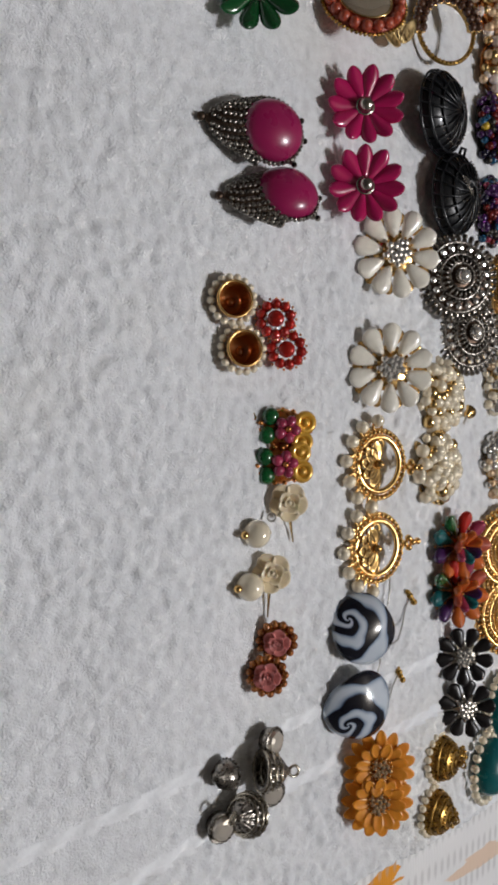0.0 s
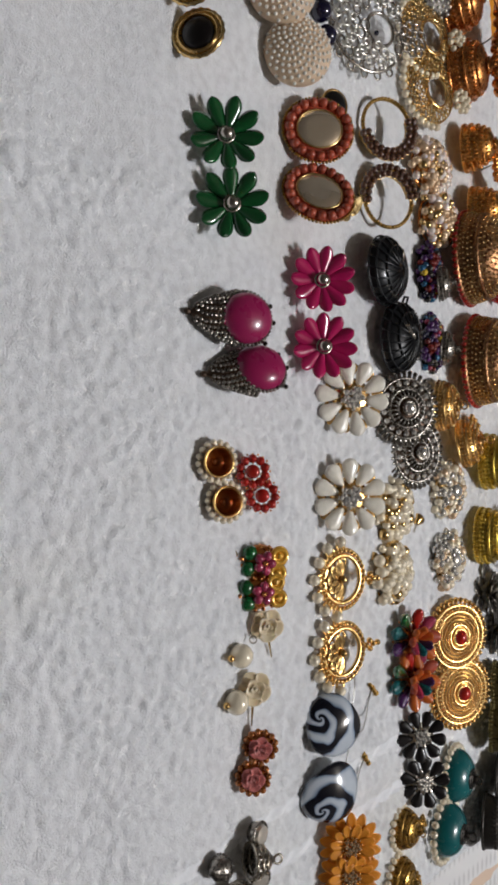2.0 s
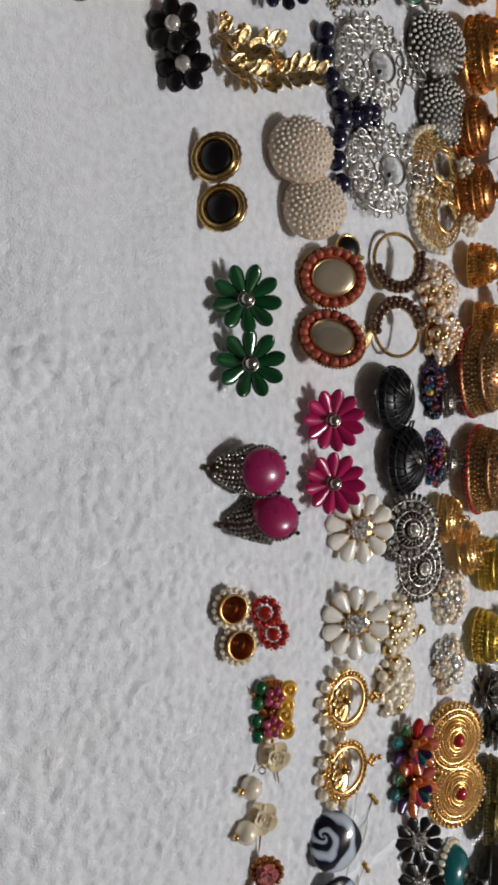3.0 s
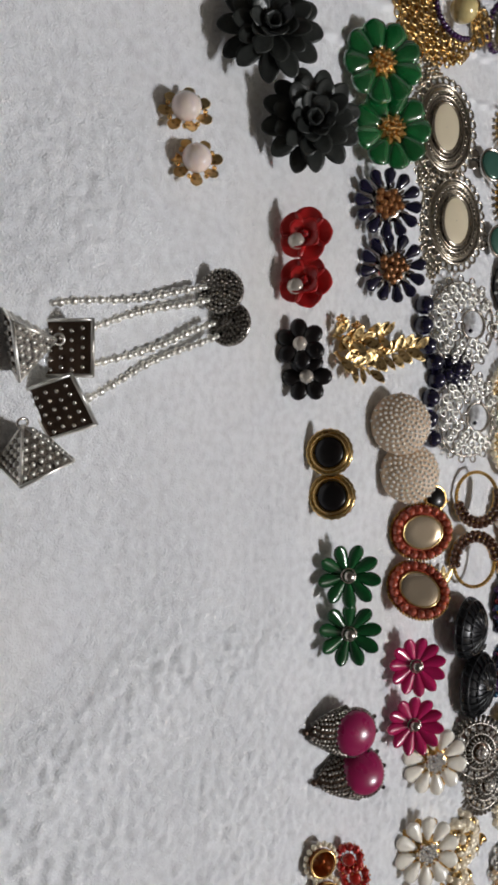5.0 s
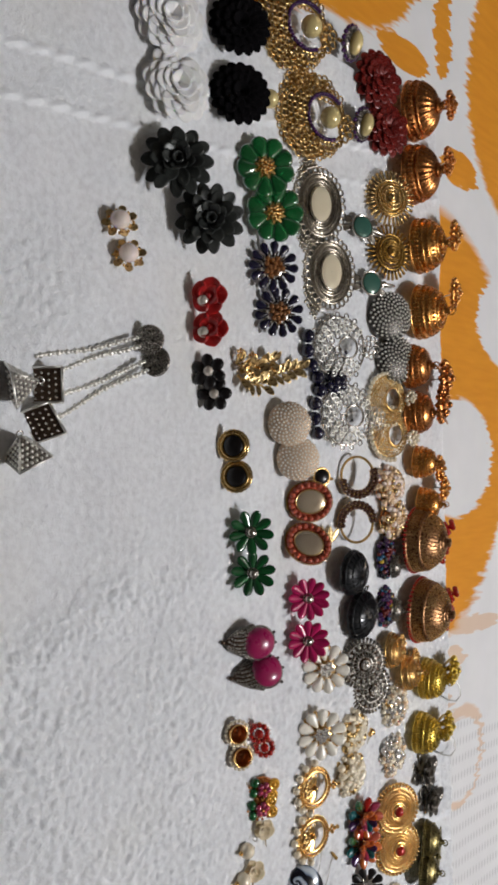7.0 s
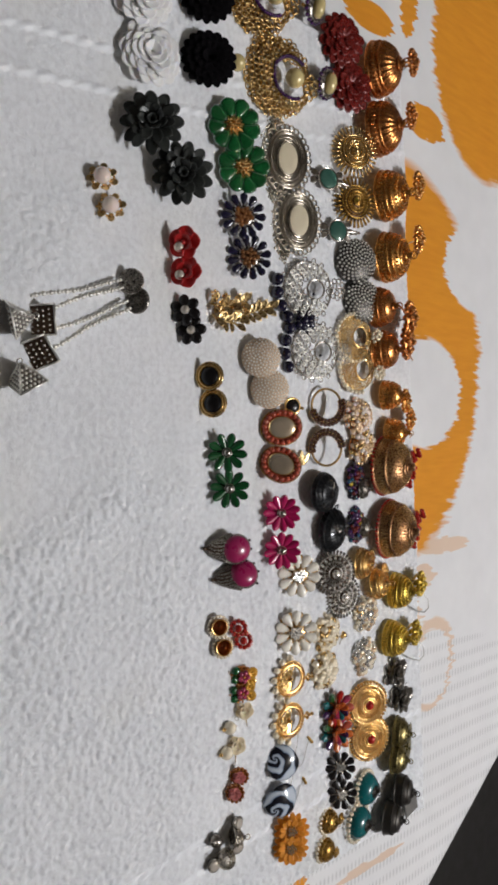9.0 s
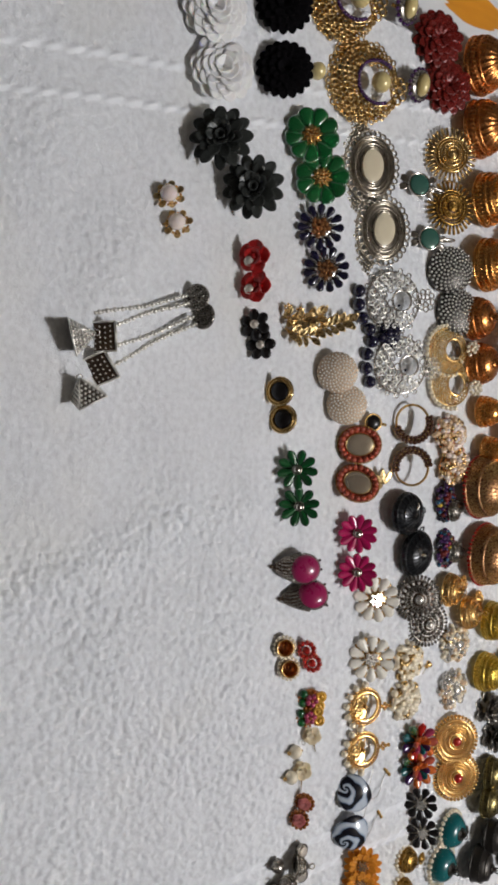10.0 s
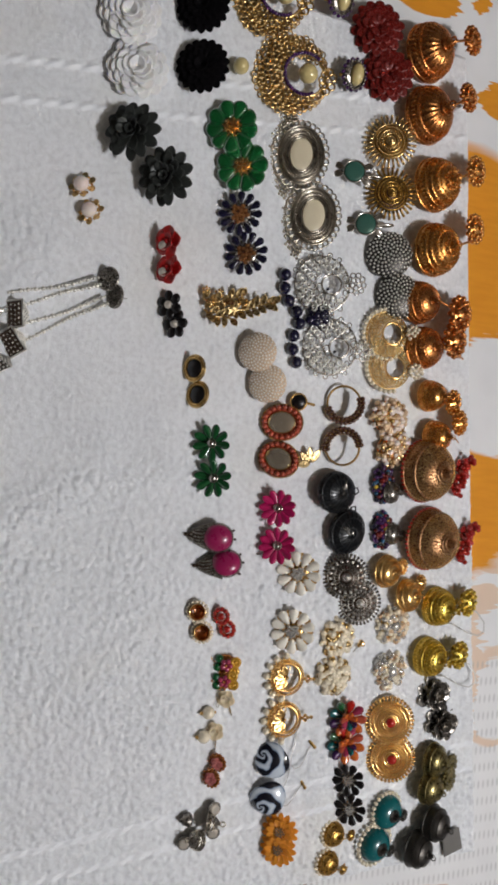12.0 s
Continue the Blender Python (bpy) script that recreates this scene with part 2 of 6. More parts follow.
def sheet_material():
    """White cotton with a printed orange motif of large ragged rings and leaves, in the bed's own metres."""
    m = bpy.data.materials.new("white_cotton_with_orange_print")
    m.use_nodes = True
    n, l = m.node_tree.nodes, m.node_tree.links
    b = n["Principled BSDF"]
    geo = n.new("ShaderNodeTexCoord")
    rag = n.new("ShaderNodeTexNoise")
    rag.inputs["Scale"].default_value, rag.inputs["Detail"].default_value = 95, 2
    stretch = n.new("ShaderNodeMapping")
    stretch.inputs["Scale"].default_value = (2.6, 0.4, 1)
    l.new(geo.outputs["Object"], stretch.inputs[0])
    l.new(stretch.outputs[0], rag.inputs["Vector"])
    shift = n.new("ShaderNodeMath")
    shift.operation = "MULTIPLY_ADD"
    shift.inputs[1].default_value, shift.inputs[2].default_value = 0.032, -0.016
    l.new(rag.outputs[0], shift.inputs[0])
    comb = n.new("ShaderNodeCombineXYZ")
    l.new(shift.outputs[0], comb.inputs[1])
    half = n.new("ShaderNodeMath")
    half.operation = "MULTIPLY"
    half.inputs[1].default_value = 0.3
    l.new(shift.outputs[0], half.inputs[0])
    l.new(half.outputs[0], comb.inputs[0])
    pos = n.new("ShaderNodeVectorMath")
    l.new(geo.outputs["Object"], pos.inputs[0])
    l.new(comb.outputs[0], pos.inputs[1])

    def oval(cx, cy, rx, ry):
        mp = n.new("ShaderNodeMapping")
        mp.vector_type = "TEXTURE"
        mp.inputs["Location"].default_value = (cx, cy, 0)
        mp.inputs["Scale"].default_value = (rx, ry, 1000)
        l.new(pos.outputs[0], mp.inputs[0])
        ln = n.new("ShaderNodeVectorMath")
        ln.operation = "LENGTH"
        l.new(mp.outputs[0], ln.inputs[0])
        lt = n.new("ShaderNodeMapRange")
        lt.inputs["From Min"].default_value, lt.inputs["From Max"].default_value = 0.97, 1.03
        lt.inputs["To Min"].default_value, lt.inputs["To Max"].default_value = 1, 0
        l.new(ln.outputs["Value"], lt.inputs["Value"])
        return lt.outputs[0]

    def both(p, q, op):
        k = n.new("ShaderNodeMath")
        k.operation, k.use_clamp = op, True
        l.new(p, k.inputs[0])
        l.new(q, k.inputs[1])
        return k.outputs[0]

    ring = both(oval(-0.215, 0.445, 0.180, 0.140), oval(-0.192, 0.492, 0.051, 0.060), "SUBTRACT")
    ring = both(ring, oval(-0.318, 0.580, 0.043, 0.062), "SUBTRACT")
    mask = ring
    for o in ((-0.585, 0.195, 0.125, 0.135), (-0.565, 0.300, 0.072, 0.110), (-0.50, 0.395, 0.013, 0.034), (-0.53, 0.585, 0.122, 0.096), (-0.436, 0.480, 0.016, 0.028), (-0.54, 0.449, 0.040, 0.012),
              (0.206, 0.335, 0.006, 0.012), (-0.75, 0.55, 0.12, 0.1), (-0.1, 0.72, 0.2, 0.06), (-0.45, 0.74, 0.12, 0.07)):
        mask = both(mask, oval(*o), "ADD")
    line = both(oval(0.065, 0.515, 0.045, 0.040), oval(0.068, 0.517, 0.036, 0.032), "SUBTRACT")
    for o in ((0.225, 0.43, 0.004, 0.05), (-0.047, 0.532, 0.008, 0.046), (-0.02, 0.492, 0.014, 0.022), (0.03, 0.487, 0.05, 0.007)):
        line = both(line, oval(*o), "ADD")
    white = n.new("ShaderNodeTexNoise")
    white.inputs["Scale"].default_value = 40
    l.new(geo.outputs["Object"], white.inputs["Vector"])
    wr = n.new("ShaderNodeValToRGB")
    wr.color_ramp.elements[0].color, wr.color_ramp.elements[1].color = (0.74, 0.735, 0.725, 1), (0.83, 0.825, 0.815, 1)
    l.new(white.outputs[0], wr.inputs[0])
    orange = n.new("ShaderNodeValToRGB")
    orange.color_ramp.elements[0].color, orange.color_ramp.elements[1].color = (0.66, 0.235, 0.006, 1), (0.80, 0.33, 0.015, 1)
    l.new(rag.outputs[0], orange.inputs[0])
    mx = n.new("ShaderNodeMix")
    mx.data_type = "RGBA"
    l.new(mask, mx.inputs["Factor"])
    l.new(wr.outputs[0], mx.inputs["A"])
    l.new(orange.outputs[0], mx.inputs["B"])
    soft = n.new("ShaderNodeMath")
    soft.operation = "MULTIPLY"
    soft.inputs[1].default_value = 0.55
    l.new(line, soft.inputs[0])
    mx2 = n.new("ShaderNodeMix")
    mx2.data_type = "RGBA"
    l.new(soft.outputs[0], mx2.inputs["Factor"])
    l.new(mx.outputs["Result"], mx2.inputs["A"])
    mx2.inputs["B"].default_value = (0.70, 0.40, 0.16, 1)
    rows_, cols_ = n.new("ShaderNodeTexWave"), n.new("ShaderNodeTexWave")
    rows_.bands_direction, cols_.bands_direction = "Y", "X"
    for q, s in ((rows_, 62), (cols_, 21)):
        q.inputs["Scale"].default_value, q.inputs["Distortion"].default_value = s, 0.6
        l.new(geo.outputs["Object"], q.inputs["Vector"])
    dash = both(both(rows_.outputs["Fac"], cols_.outputs["Fac"], "MULTIPLY"), oval(0.22, 0.47, 0.19, 0.3), "MULTIPLY")
    cut = n.new("ShaderNodeMapRange")
    cut.inputs["From Min"].default_value, cut.inputs["From Max"].default_value, cut.inputs["To Max"].default_value = 0.30, 0.8, 0.42
    l.new(dash, cut.inputs["Value"])
    mx3 = n.new("ShaderNodeMix")
    mx3.data_type = "RGBA"
    l.new(cut.outputs[0], mx3.inputs["Factor"])
    l.new(mx2.outputs["Result"], mx3.inputs["A"])
    mx3.inputs["B"].default_value = (0.40, 0.39, 0.38, 1)
    l.new(mx3.outputs["Result"], b.inputs["Base Color"])
    b.inputs["Roughness"].default_value = 0.85
    wv = n.new("ShaderNodeTexWave")
    wv.inputs["Scale"].default_value = 260
    wv.bands_direction = "Y"
    l.new(geo.outputs["Object"], wv.inputs["Vector"])
    bp = n.new("ShaderNodeBump")
    bp.inputs["Strength"].default_value, bp.inputs["Distance"].default_value = 0.25, 0.0004
    l.new(wv.outputs["Fac"], bp.inputs["Height"])
    l.new(bp.outputs[0], b.inputs["Normal"])
    return m


BANDWEAVE = mat("white_woven_cotton_band", (0.89, 0.90, 0.91), 0.6, 0, 0.35, 700, 0.04)
TOWEL, SHEET = towel_material(), sheet_material()
CHAIN = mat("bright_silver_chain", (0.90, 0.87, 0.80), 0.4, 1, 0.2, 500)
MESHGOLD = mat("red_bronze_mesh", (0.46, 0.25, 0.12), 0.36, 1, 0.5, 700, dirt_shade=(0.10, 0.03, 0.015), dirt_shade_at=0.56)
SHELLSTONE = mat("cream_shell_stone", (0.74, 0.65, 0.46), 0.22, 0, 0.0, 200, 0.04, coat=0.5)
CEILPAINT = mat("cream_ceiling_paint", (0.40, 0.35, 0.28), 0.8, 0, 0.2, 60, 0.05)
# dark grey tuned to limit the light bounced by the unseen walls
WALLPAINT = mat("low_bounce_grey", (0.20, 0.185, 0.17), 0.8, 0, 0.2, 60, 0.05)
# near-black colour puts the shade below the bed into the floor
FLOORSHADE = mat("floor_in_painted_shade", (0.02, 0.018, 0.016), 0.6, 0, 0.1, 30, 0.2)


# ---- mesh building ----
class Geo:
    """Collects vertices and faces in millimetres."""

    def __init__(self):
        self.v, self.f = [], []

    def lay(self, rows, ring=False, loop=False, m=None):
        """A skin over rows of points; ring closes each row, loop closes the rows."""
        k, w = len(self.v), len(rows[0])
        for row in rows:
            self.v.extend((m @ Vector(p)) if m else Vector(p) for p in row)
        for i in range(len(rows) if loop else len(rows) - 1):
            j = (i + 1) % len(rows)
            for c in range(w if ring else w - 1):
                d = (c + 1) % w
                self.f.append((k + i * w + c, k + i * w + d, k + j * w + d, k + j * w + c))
        return k

    def ball(self, c, r, s=(1, 1, 1), n=8, k=5):
        b = len(self.v)
        rows = []
        for i in range(k - 1, 0, -1):
            a = math.pi * i / k
            rows.append([(c[0] + r * s[0] * math.sin(a) * math.cos(2 * math.pi * j / n), c[1] + r * s[1] * math.sin(a) * math.sin(2 * math.pi * j / n),
                          c[2] + r * s[2] * math.cos(a)) for j in range(n)])
        self.lay(rows, ring=True)
        top, low = len(self.v), len(self.v) + 1
        self.v += [Vector((c[0], c[1], c[2] + r * s[2])), Vector((c[0], c[1], c[2] - r * s[2]))]
        e = b + (k - 2) * n
        for j in range(n):
            d = (j + 1) % n
            self.f += [(e + j, e + d, top), (b + d, b + j, low)]
        return self

    def tube(self, pts, r, n=6, closed=False, taper=None):
        pts = [Vector(p) for p in pts]
        rows = []
        for i, p in enumerate(pts):
            a = pts[(i - 1) % len(pts)] if closed or i else p
            b = pts[(i + 1) % len(pts)] if closed or i < len(pts) - 1 else p
            d = (b - a).normalized()
            u = d.orthogonal().normalized() if not rows else (u - d * u.dot(d)).normalized()
            w = d.cross(u)
            q = r if taper is None else r * (1 + (taper - 1) * i / (len(pts) - 1))
            rows.append([p + (u * math.cos(2 * math.pi * k / n) + w * math.sin(2 * math.pi * k / n)) * q for k in range(n)])
        k = self.lay(rows, ring=True, loop=closed)
        if not closed:
            self.f.append(tuple(k + j for j in range(n))[::-1])
            e = k + (len(rows) - 1) * n
            self.f.append(tuple(e + j for j in range(n)))
        return self

    def ring(self, c, rx, ry, r, n=24, side=6, a0=0, a1=360, z=None):
        full = a1 - a0 >= 360
        cnt = n if full else n + 1
        pts = [(c[0] + rx * math.cos(radians(a0 + (a1 - a0) * i / n)), c[1] + ry * math.sin(radians(a0 + (a1 - a0) * i / n)), c[2]) for i in range(cnt)]
        return self.tube(pts, r, side, closed=full)

    def turn(self, profile, n=24, ripple=0, waves=0):
        """A body of revolution about z from (radius, height) pairs."""
        rows = [[((q + ripple * (math.cos(waves * 2 * math.pi * j / n))) * math.cos(2 * math.pi * j / n),
                  (q + ripple * (math.cos(waves * 2 * math.pi * j / n))) * math.sin(2 * math.pi * j / n), h) for j in range(n)] for q, h in profile]
        k = self.lay(rows, ring=True)
        if profile[0][0] > 0.05:
            self.f.append(tuple(k + j for j in range(n))[::-1])
        if profile[-1][0] > 0.05:
            e = k + (len(rows) - 1) * n
            self.f.append(tuple(e + j for j in range(n)))
        return self

    def rope(self, R, z, r, ry=None, side=5):
        """A ring of twisted wire: its thickness swells and shrinks along the way."""
        n = max(10, int(2 * math.pi * R / (r * 1.25)) // 2 * 2)
        k = (ry or R) / R
        rows = []
        for i in range(n):
            a = 2 * math.pi * i / n
            q = r * (1.0 if i % 2 else 0.62)
            rows.append([((R + q * math.cos(b)) * math.cos(a), (R * k + q * math.cos(b)) * math.sin(a), z + q * math.sin(b)) for b in (2 * math.pi * c / side for c in range(side))])
        self.lay(rows, ring=True, loop=True)
        return self

    def ribbed(self, profile, ribs, depth, n=96):
        """A body of revolution about z whose wall is drawn into ribs."""
        rows = [[(q * (1 + depth * math.cos(ribs * 2 * math.pi * j / n)) * math.cos(2 * math.pi * j / n), q * (1 + depth * math.cos(ribs * 2 * math.pi * j / n)) * math.sin(2 * math.pi * j / n), h) for j in range(n)] for q, h in profile]
        self.lay(rows, ring=True)
        return self

    def petal(self, r0, r1, w, t=1.2, cup=0.0, lift=0.0, curl=0.0, sharp=0.42, nu=7, nv=5, bias=0.64, m=None):
        """A closed petal along x from r0 to r1, of width w and thickness t."""
        top, low = [], []
        steps = [k / nu for k in range(nu + 1)] if bias >= 1 else [0, 0.22, 0.42, 0.60, 0.74, 0.86, 0.94, 0.985, 1.0]
        nu = len(steps) - 1
        for i, u in enumerate(steps):
            if bias >= 1:
                hw = w / 2 * max(0.06, math.sin(math.pi * min(1, (0.06 + 0.94 * u)) * 0.985)) ** sharp
            else:
                grow = min(1, u / bias)
                hw = w / 2 * (0.28 + 0.72 * grow ** 0.9) if u < bias else w / 2 * math.sqrt(max(0.012, 1 - ((u - bias) / (1 - bias)) ** 2))
            a, b = [], []
            for j in range(nv + 1):
                s = 2 * j / nv - 1
                x = r0 + (r1 - r0) * u 
                z = lift * u + curl * u * u + cup * s * s * hw / (w / 2)
                h = t * (1 - s * s * 0.85) * (0.4 if i == nu else 0.7 if i in (0, nu - 1) else 1)
                a.append((x, s * hw, z + h / 2))
                b.append((x, s * hw, z - h / 2))
            top.append(a)
            low.append(b)
        self.lay([p + q[::-1] for p, q in zip(top, low)], ring=True, m=m)
        e = len(self.v)
        c = 2 * (nv + 1)
        self.f.append(tuple(range(e - c, e)))
        self.f.append(tuple(range(e - c * (nu + 1), e - c * nu))[::-1])
        return self

    def done(self, name, material, smooth=True):
        me = bpy.data.meshes.new(name)
        me.from_pydata([p * MM for p in self.v], [], self.f)
        me.materials.append(material)
        me.polygons.foreach_set("use_smooth", [smooth] * len(me.polygons))
        me.update()
        return me


STORE = {}


def shape(key, material, make, smooth=True):
    """The mesh that make(geo) draws, made once for each key."""
    if key not in STORE:
        g = Geo()
        make(g)
        STORE[key] = g.done(str(key[0] if isinstance(key, tuple) else key), material, smooth)
    return STORE[key]


def at(x=0, y=0, z=0, rx=0, ry=0, rz=0, s=1.0):
    return pose(x * MM, y * MM, z * MM, rx, ry, rz) @ Matrix.Scale(s, 4)


STANCE = {}


def thing(name, x, y, h=0, tilt=0, spin=0, turn=0, label="", category="earring", group=""):
    """An Empty on the towel at x, y metres; its parts are placed in a face h mm up that leans tilt degrees towards the near side."""
    e = new(name)
    e.location = (x, y, 0)
    e.empty_display_size = 0.005
    STANCE[e.name] = pose(0, 0, h * MM, 0, 0, spin) @ pose(0, 0, 0, tilt, 0, 0) @ pose(0, 0, 0, 0, 0, turn)
    return tagged(e, label, category, group)


def part(name, me, parent, m=None, label=""):
    o = new(name, me)
    o.parent = parent
    m = m or Matrix()
    o.matrix_basis = STANCE[parent.name] @ m if parent.name in STANCE else m
    return tagged(o, label, kind="stuff" if name in ("grain_ring", "grain_band", "mesh_dots", "top_disc", "rope_edge", "grain", "base_grain", "bead_mat", "lace", "under_lace", "lower_lace", "seed_rim", "scale_relief", "crystal_heart", "heart_setting") else "")


def post(t, length=10, back=0.0, r=0.42):
    """The ear pin behind a face."""
    me = shape(("pin", length, r), WIRE, lambda g: g.tube([(0, 0, 0), (0, 0, -length * 0.86), (0, 0, -length)], r, 6).ball((0, 0, -length * 0.84), r * 1.5, n=6, k=4))
    part("pin", me, t, at(0, 0, -back))


def hook(t, m=None, size=1.0):
    """A bent fish-hook ear wire."""
    me = shape("ear_wire", WIRE, lambda g: g.tube([(0, 0, 0), (1.5, 4, 0.4), (2.2, 9, 1.0), (4.5, 13.5, 2.0), (8, 15, 2.5), (11, 13, 2.2), (12, 8, 1.4), (11.6, 0, 0.8), (12.8, -6, 0.4)], 0.27, 6))
    part("ear_wire", me, t, (m or at()) @ Matrix.Scale(size, 4))


def lean(r, length=10.0):
    """How far a stud leans when it rests on its rim and on the end of its pin, and the height of its face's middle."""
    a = math.degrees(math.atan2(length, r))
    return a, r * math.sin(radians(a)) + 0.8


# ---- the room and the bed ----
def slab(name, size, where, material, label, rz=0):
    g = Geo()
    x, y, z = (q * 500 for q in size)
    c = min(8, x * 0.3, y * 0.3, z * 0.3)
    rows = []
    for zz, d in ((-z, c), (-z + c, 0), (z - c, 0), (z, c)):
        rows.append([(-x + d, -y + d, zz), (x - d, -y + d, zz), (x - d, y - d, zz), (-x + d, y - d, zz)])
    g.lay(rows, ring=True)
    g.f += [(0, 1, 2, 3)[::-1], (12, 13, 14, 15)]
    o = new(name, g.done(name, material, False))
    o.matrix_world = pose(*where, 0, 0, rz)
    return tagged(o, label, name.split("_")[0], kind="structure")


slab("floor", (5.2, 5.2, 0.1), (0, 0, -0.65), FLOORSHADE, "dark plain floor in shade below the bed")
slab("ceiling", (5.2, 5.2, 0.1), (0, 0, 2.15), CEILPAINT, "plain painted ceiling over the bed")
# walls stand out of view, added to bounce only a little fill light
slab("wall_north", (5.2, 0.1, 2.7), (0, 2.55, 0.75), WALLPAINT, "plain dim painted wall")
slab("wall_south", (5.2, 0.1, 2.7), (0, -2.55, 0.75), WALLPAINT, "plain dim painted wall")
slab("wall_east", (0.1, 5.0, 2.7), (2.55, 0, 0.75), WALLPAINT, "plain dim painted wall")
slab("wall_west", (0.1, 5.0, 2.7), (-2.55, 0, 0.75), WALLPAINT, "plain dim painted wall")

# the bed's foot edge runs askew to the towel
EDGE = 35.5
edge_n = Vector((math.cos(radians(EDGE)), math.sin(radians(EDGE)), 0))
edge_mid = Vector((0.279, 0.574, 0))
bed_mid = edge_mid - edge_n * 0.9 + Vector((-edge_n.y, edge_n.x, 0)) * 0.1
bed = tagged(new("bed"), "bed with a thick mattress on a dark base", "bed")
mattress = slab("mattress", (1.78, 1.9, 0.22), (bed_mid.x, bed_mid.y, -0.135), WALLPAINT, "thick mattress under a printed bed sheet", EDGE)
frame_ob = slab("bed_base", (1.70, 1.82, 0.36), (bed_mid.x, bed_mid.y, -0.42), FLOORSHADE, "dark wooden bed base under the mattress", EDGE)
for o in (mattress, frame_ob):
    o.parent = bed
    for key in ("kind", "category"):
        del o[key]


def bed_sheet():
    """The sheet lies on the mattress and falls over its edges."""
    g = Geo()
    nx, ny, hx, hy = 110, 116, 905, 965
    rot = pose(bed_mid.x, bed_mid.y, 0, 0, 0, EDGE)
    rows = []
    for i in range(nx + 1):
        row = []
        for j in range(ny + 1):
            x, y = hx * (2 * i / nx - 1), hy * (2 * j / ny - 1)
            over = max(abs(x) - 880, abs(y) - 940, 0)
            w = noise.noise((x * 0.006, y * 0.006, 3)) * 1.6 + noise.noise((x * 0.02, y * 0.02, 7)) * 0.8
            z = -7.6 + w if over == 0 else -20 - over * 7
            p = rot @ Vector((x * MM, y * MM, z * MM))
            row.append(p / MM)
        rows.append(row)
    g.lay(rows)
    o = new("bed_sheet", g.done("bed_sheet", SHEET))
    return tagged(o, "white cotton bed sheet printed with large ragged orange motifs", "bed sheet")


bed_sheet()

BAND_LOW, BAND_HIGH = 0.1407, -0.362


def towel():
    """Terry pile of small uneven loops, with two smooth woven bands near each end and a turned hem."""
    step = 0.00092
    xs, ys = np.arange(-0.462, 0.1985, step), np.arange(-0.10, 0.456, step)
    X, Y = np.meshgrid(xs, ys, indexing="ij")
    Y = Y + 0.10 * (X + 0.26) * (Y + 0.10) / 0.556  # the far hem runs askew
    rng = np.random.default_rng(4)

    def bumps(cell, jit):
        gx, gy = (X / cell), (Y / cell)
        ix, iy = np.floor(gx).astype(int), np.floor(gy).astype(int)
        ix0, iy0 = ix.min() - 2, iy.min() - 2
        shp = (ix.max() - ix0 + 4, iy.max() - iy0 + 4)
        ox, oy, hh = rng.random(shp) * jit, rng.random(shp) * jit, 0.45 + 0.55 * rng.random(shp)
        best = np.zeros_like(X)
        for a in (-1, 0, 1):
            for b in (-1, 0, 1):
                cx, cy = ix + a, iy + b
                px, py, h = cx + 0.5 + ox[cx - ix0, cy - iy0] - jit / 2, cy + 0.5 + oy[cx - ix0, cy - iy0] - jit / 2, hh[cx - ix0, cy - iy0]
                d2 = (gx - px) ** 2 + (gy - py) ** 2
                best = np.maximum(best, h * (1 - d2 * 0.8))
        return best

    def drift(cell, seed):
        r = np.random.default_rng(seed)
        gx, gy = (X - X.min()) / cell, (Y - Y.min()) / cell
        t = r.random((int(gx.max()) + 3, int(gy.max()) + 3))
        i, j = gx.astype(int), gy.astype(int)
        u, v = gx - i, gy - j
        u, v = u * u * (3 - 2 * u), v * v * (3 - 2 * v)
        return (t[i, j] * (1 - u) + t[i + 1, j] * u) * (1 - v) + (t[i, j + 1] * (1 - u) + t[i + 1, j + 1] * u) * v

    # wavering lines of the woven bands
    low = X - BAND_LOW + 0.10 * (Y - 0.2) - 0.004 * (drift(0.14, 11) - 0.5)
    high = X - BAND_HIGH + 0.14 * (Y - 0.11) + 0.004 * (drift(0.1, 12) - 0.5)
    pile = np.ones_like(X)
    sheen = np.zeros_like(X)
    for d, w in ((low, 0.0110), (high, 0.0125)):
        pile *= 1 - 0.35 * np.clip((w - np.abs(d)) / 0.002, 0, 1)
        for side in (-1, 1):
            line = np.clip(1 - np.abs(d - side * w) / 0.0030, 0, 1)
            pile *= 1 - 0.85 * np.clip(line * 3, 0, 1)
            sheen += line ** 0.5
    # deep loops near one end, flattened pile elsewhere, brushed-up streaks that run askew
    lie = np.abs((X + 0.108) + 0.24 * (Y - 0.17) + 0.02 * (drift(0.05, 8) - 0.5))
    streak = np.clip(1 - lie / 0.020, 0, 1) * np.clip((0.27 - Y) / 0.05, 0, 1)
    soft = 0.14 + 0.54 * np.clip((X + 0.125) / 0.07, 0, 1) * (0.45 + 0.55 * drift(0.035, 9)) + 0.22 * np.clip((drift(0.05, 3) - 0.45) * 2.6, 0, 1) + 0.42 * streak
    Z = pile * soft * (np.clip(bumps(0.0038, 0.98), -0.3, 1) * 0.0040 + np.clip(bumps(0.0024, 0.95), 0, 1) * 0.0013)
    Z += 0.0009 * drift(0.022, 5) + 0.0024 * drift(0.075, 6) + 0.0012 * np.clip(sheen, 0, 1)
    folds = drift(0.11, 14) * 9 + (X * 0.5 + Y) * 55
    Z += 0.0005 * np.sin(folds)
    rib = np.sin((Y + 0.9 * (X - BAND_LOW)) / 0.0017 + 2 * drift(0.03, 15)) * 0.0006
    Z += np.clip(sheen, 0, 1) * rib
    Z -= 0.0024
    e = np.minimum.reduce([X - X.min(), X.max() - X, Y - Y[:, :1], Y[:, -1:] - Y])
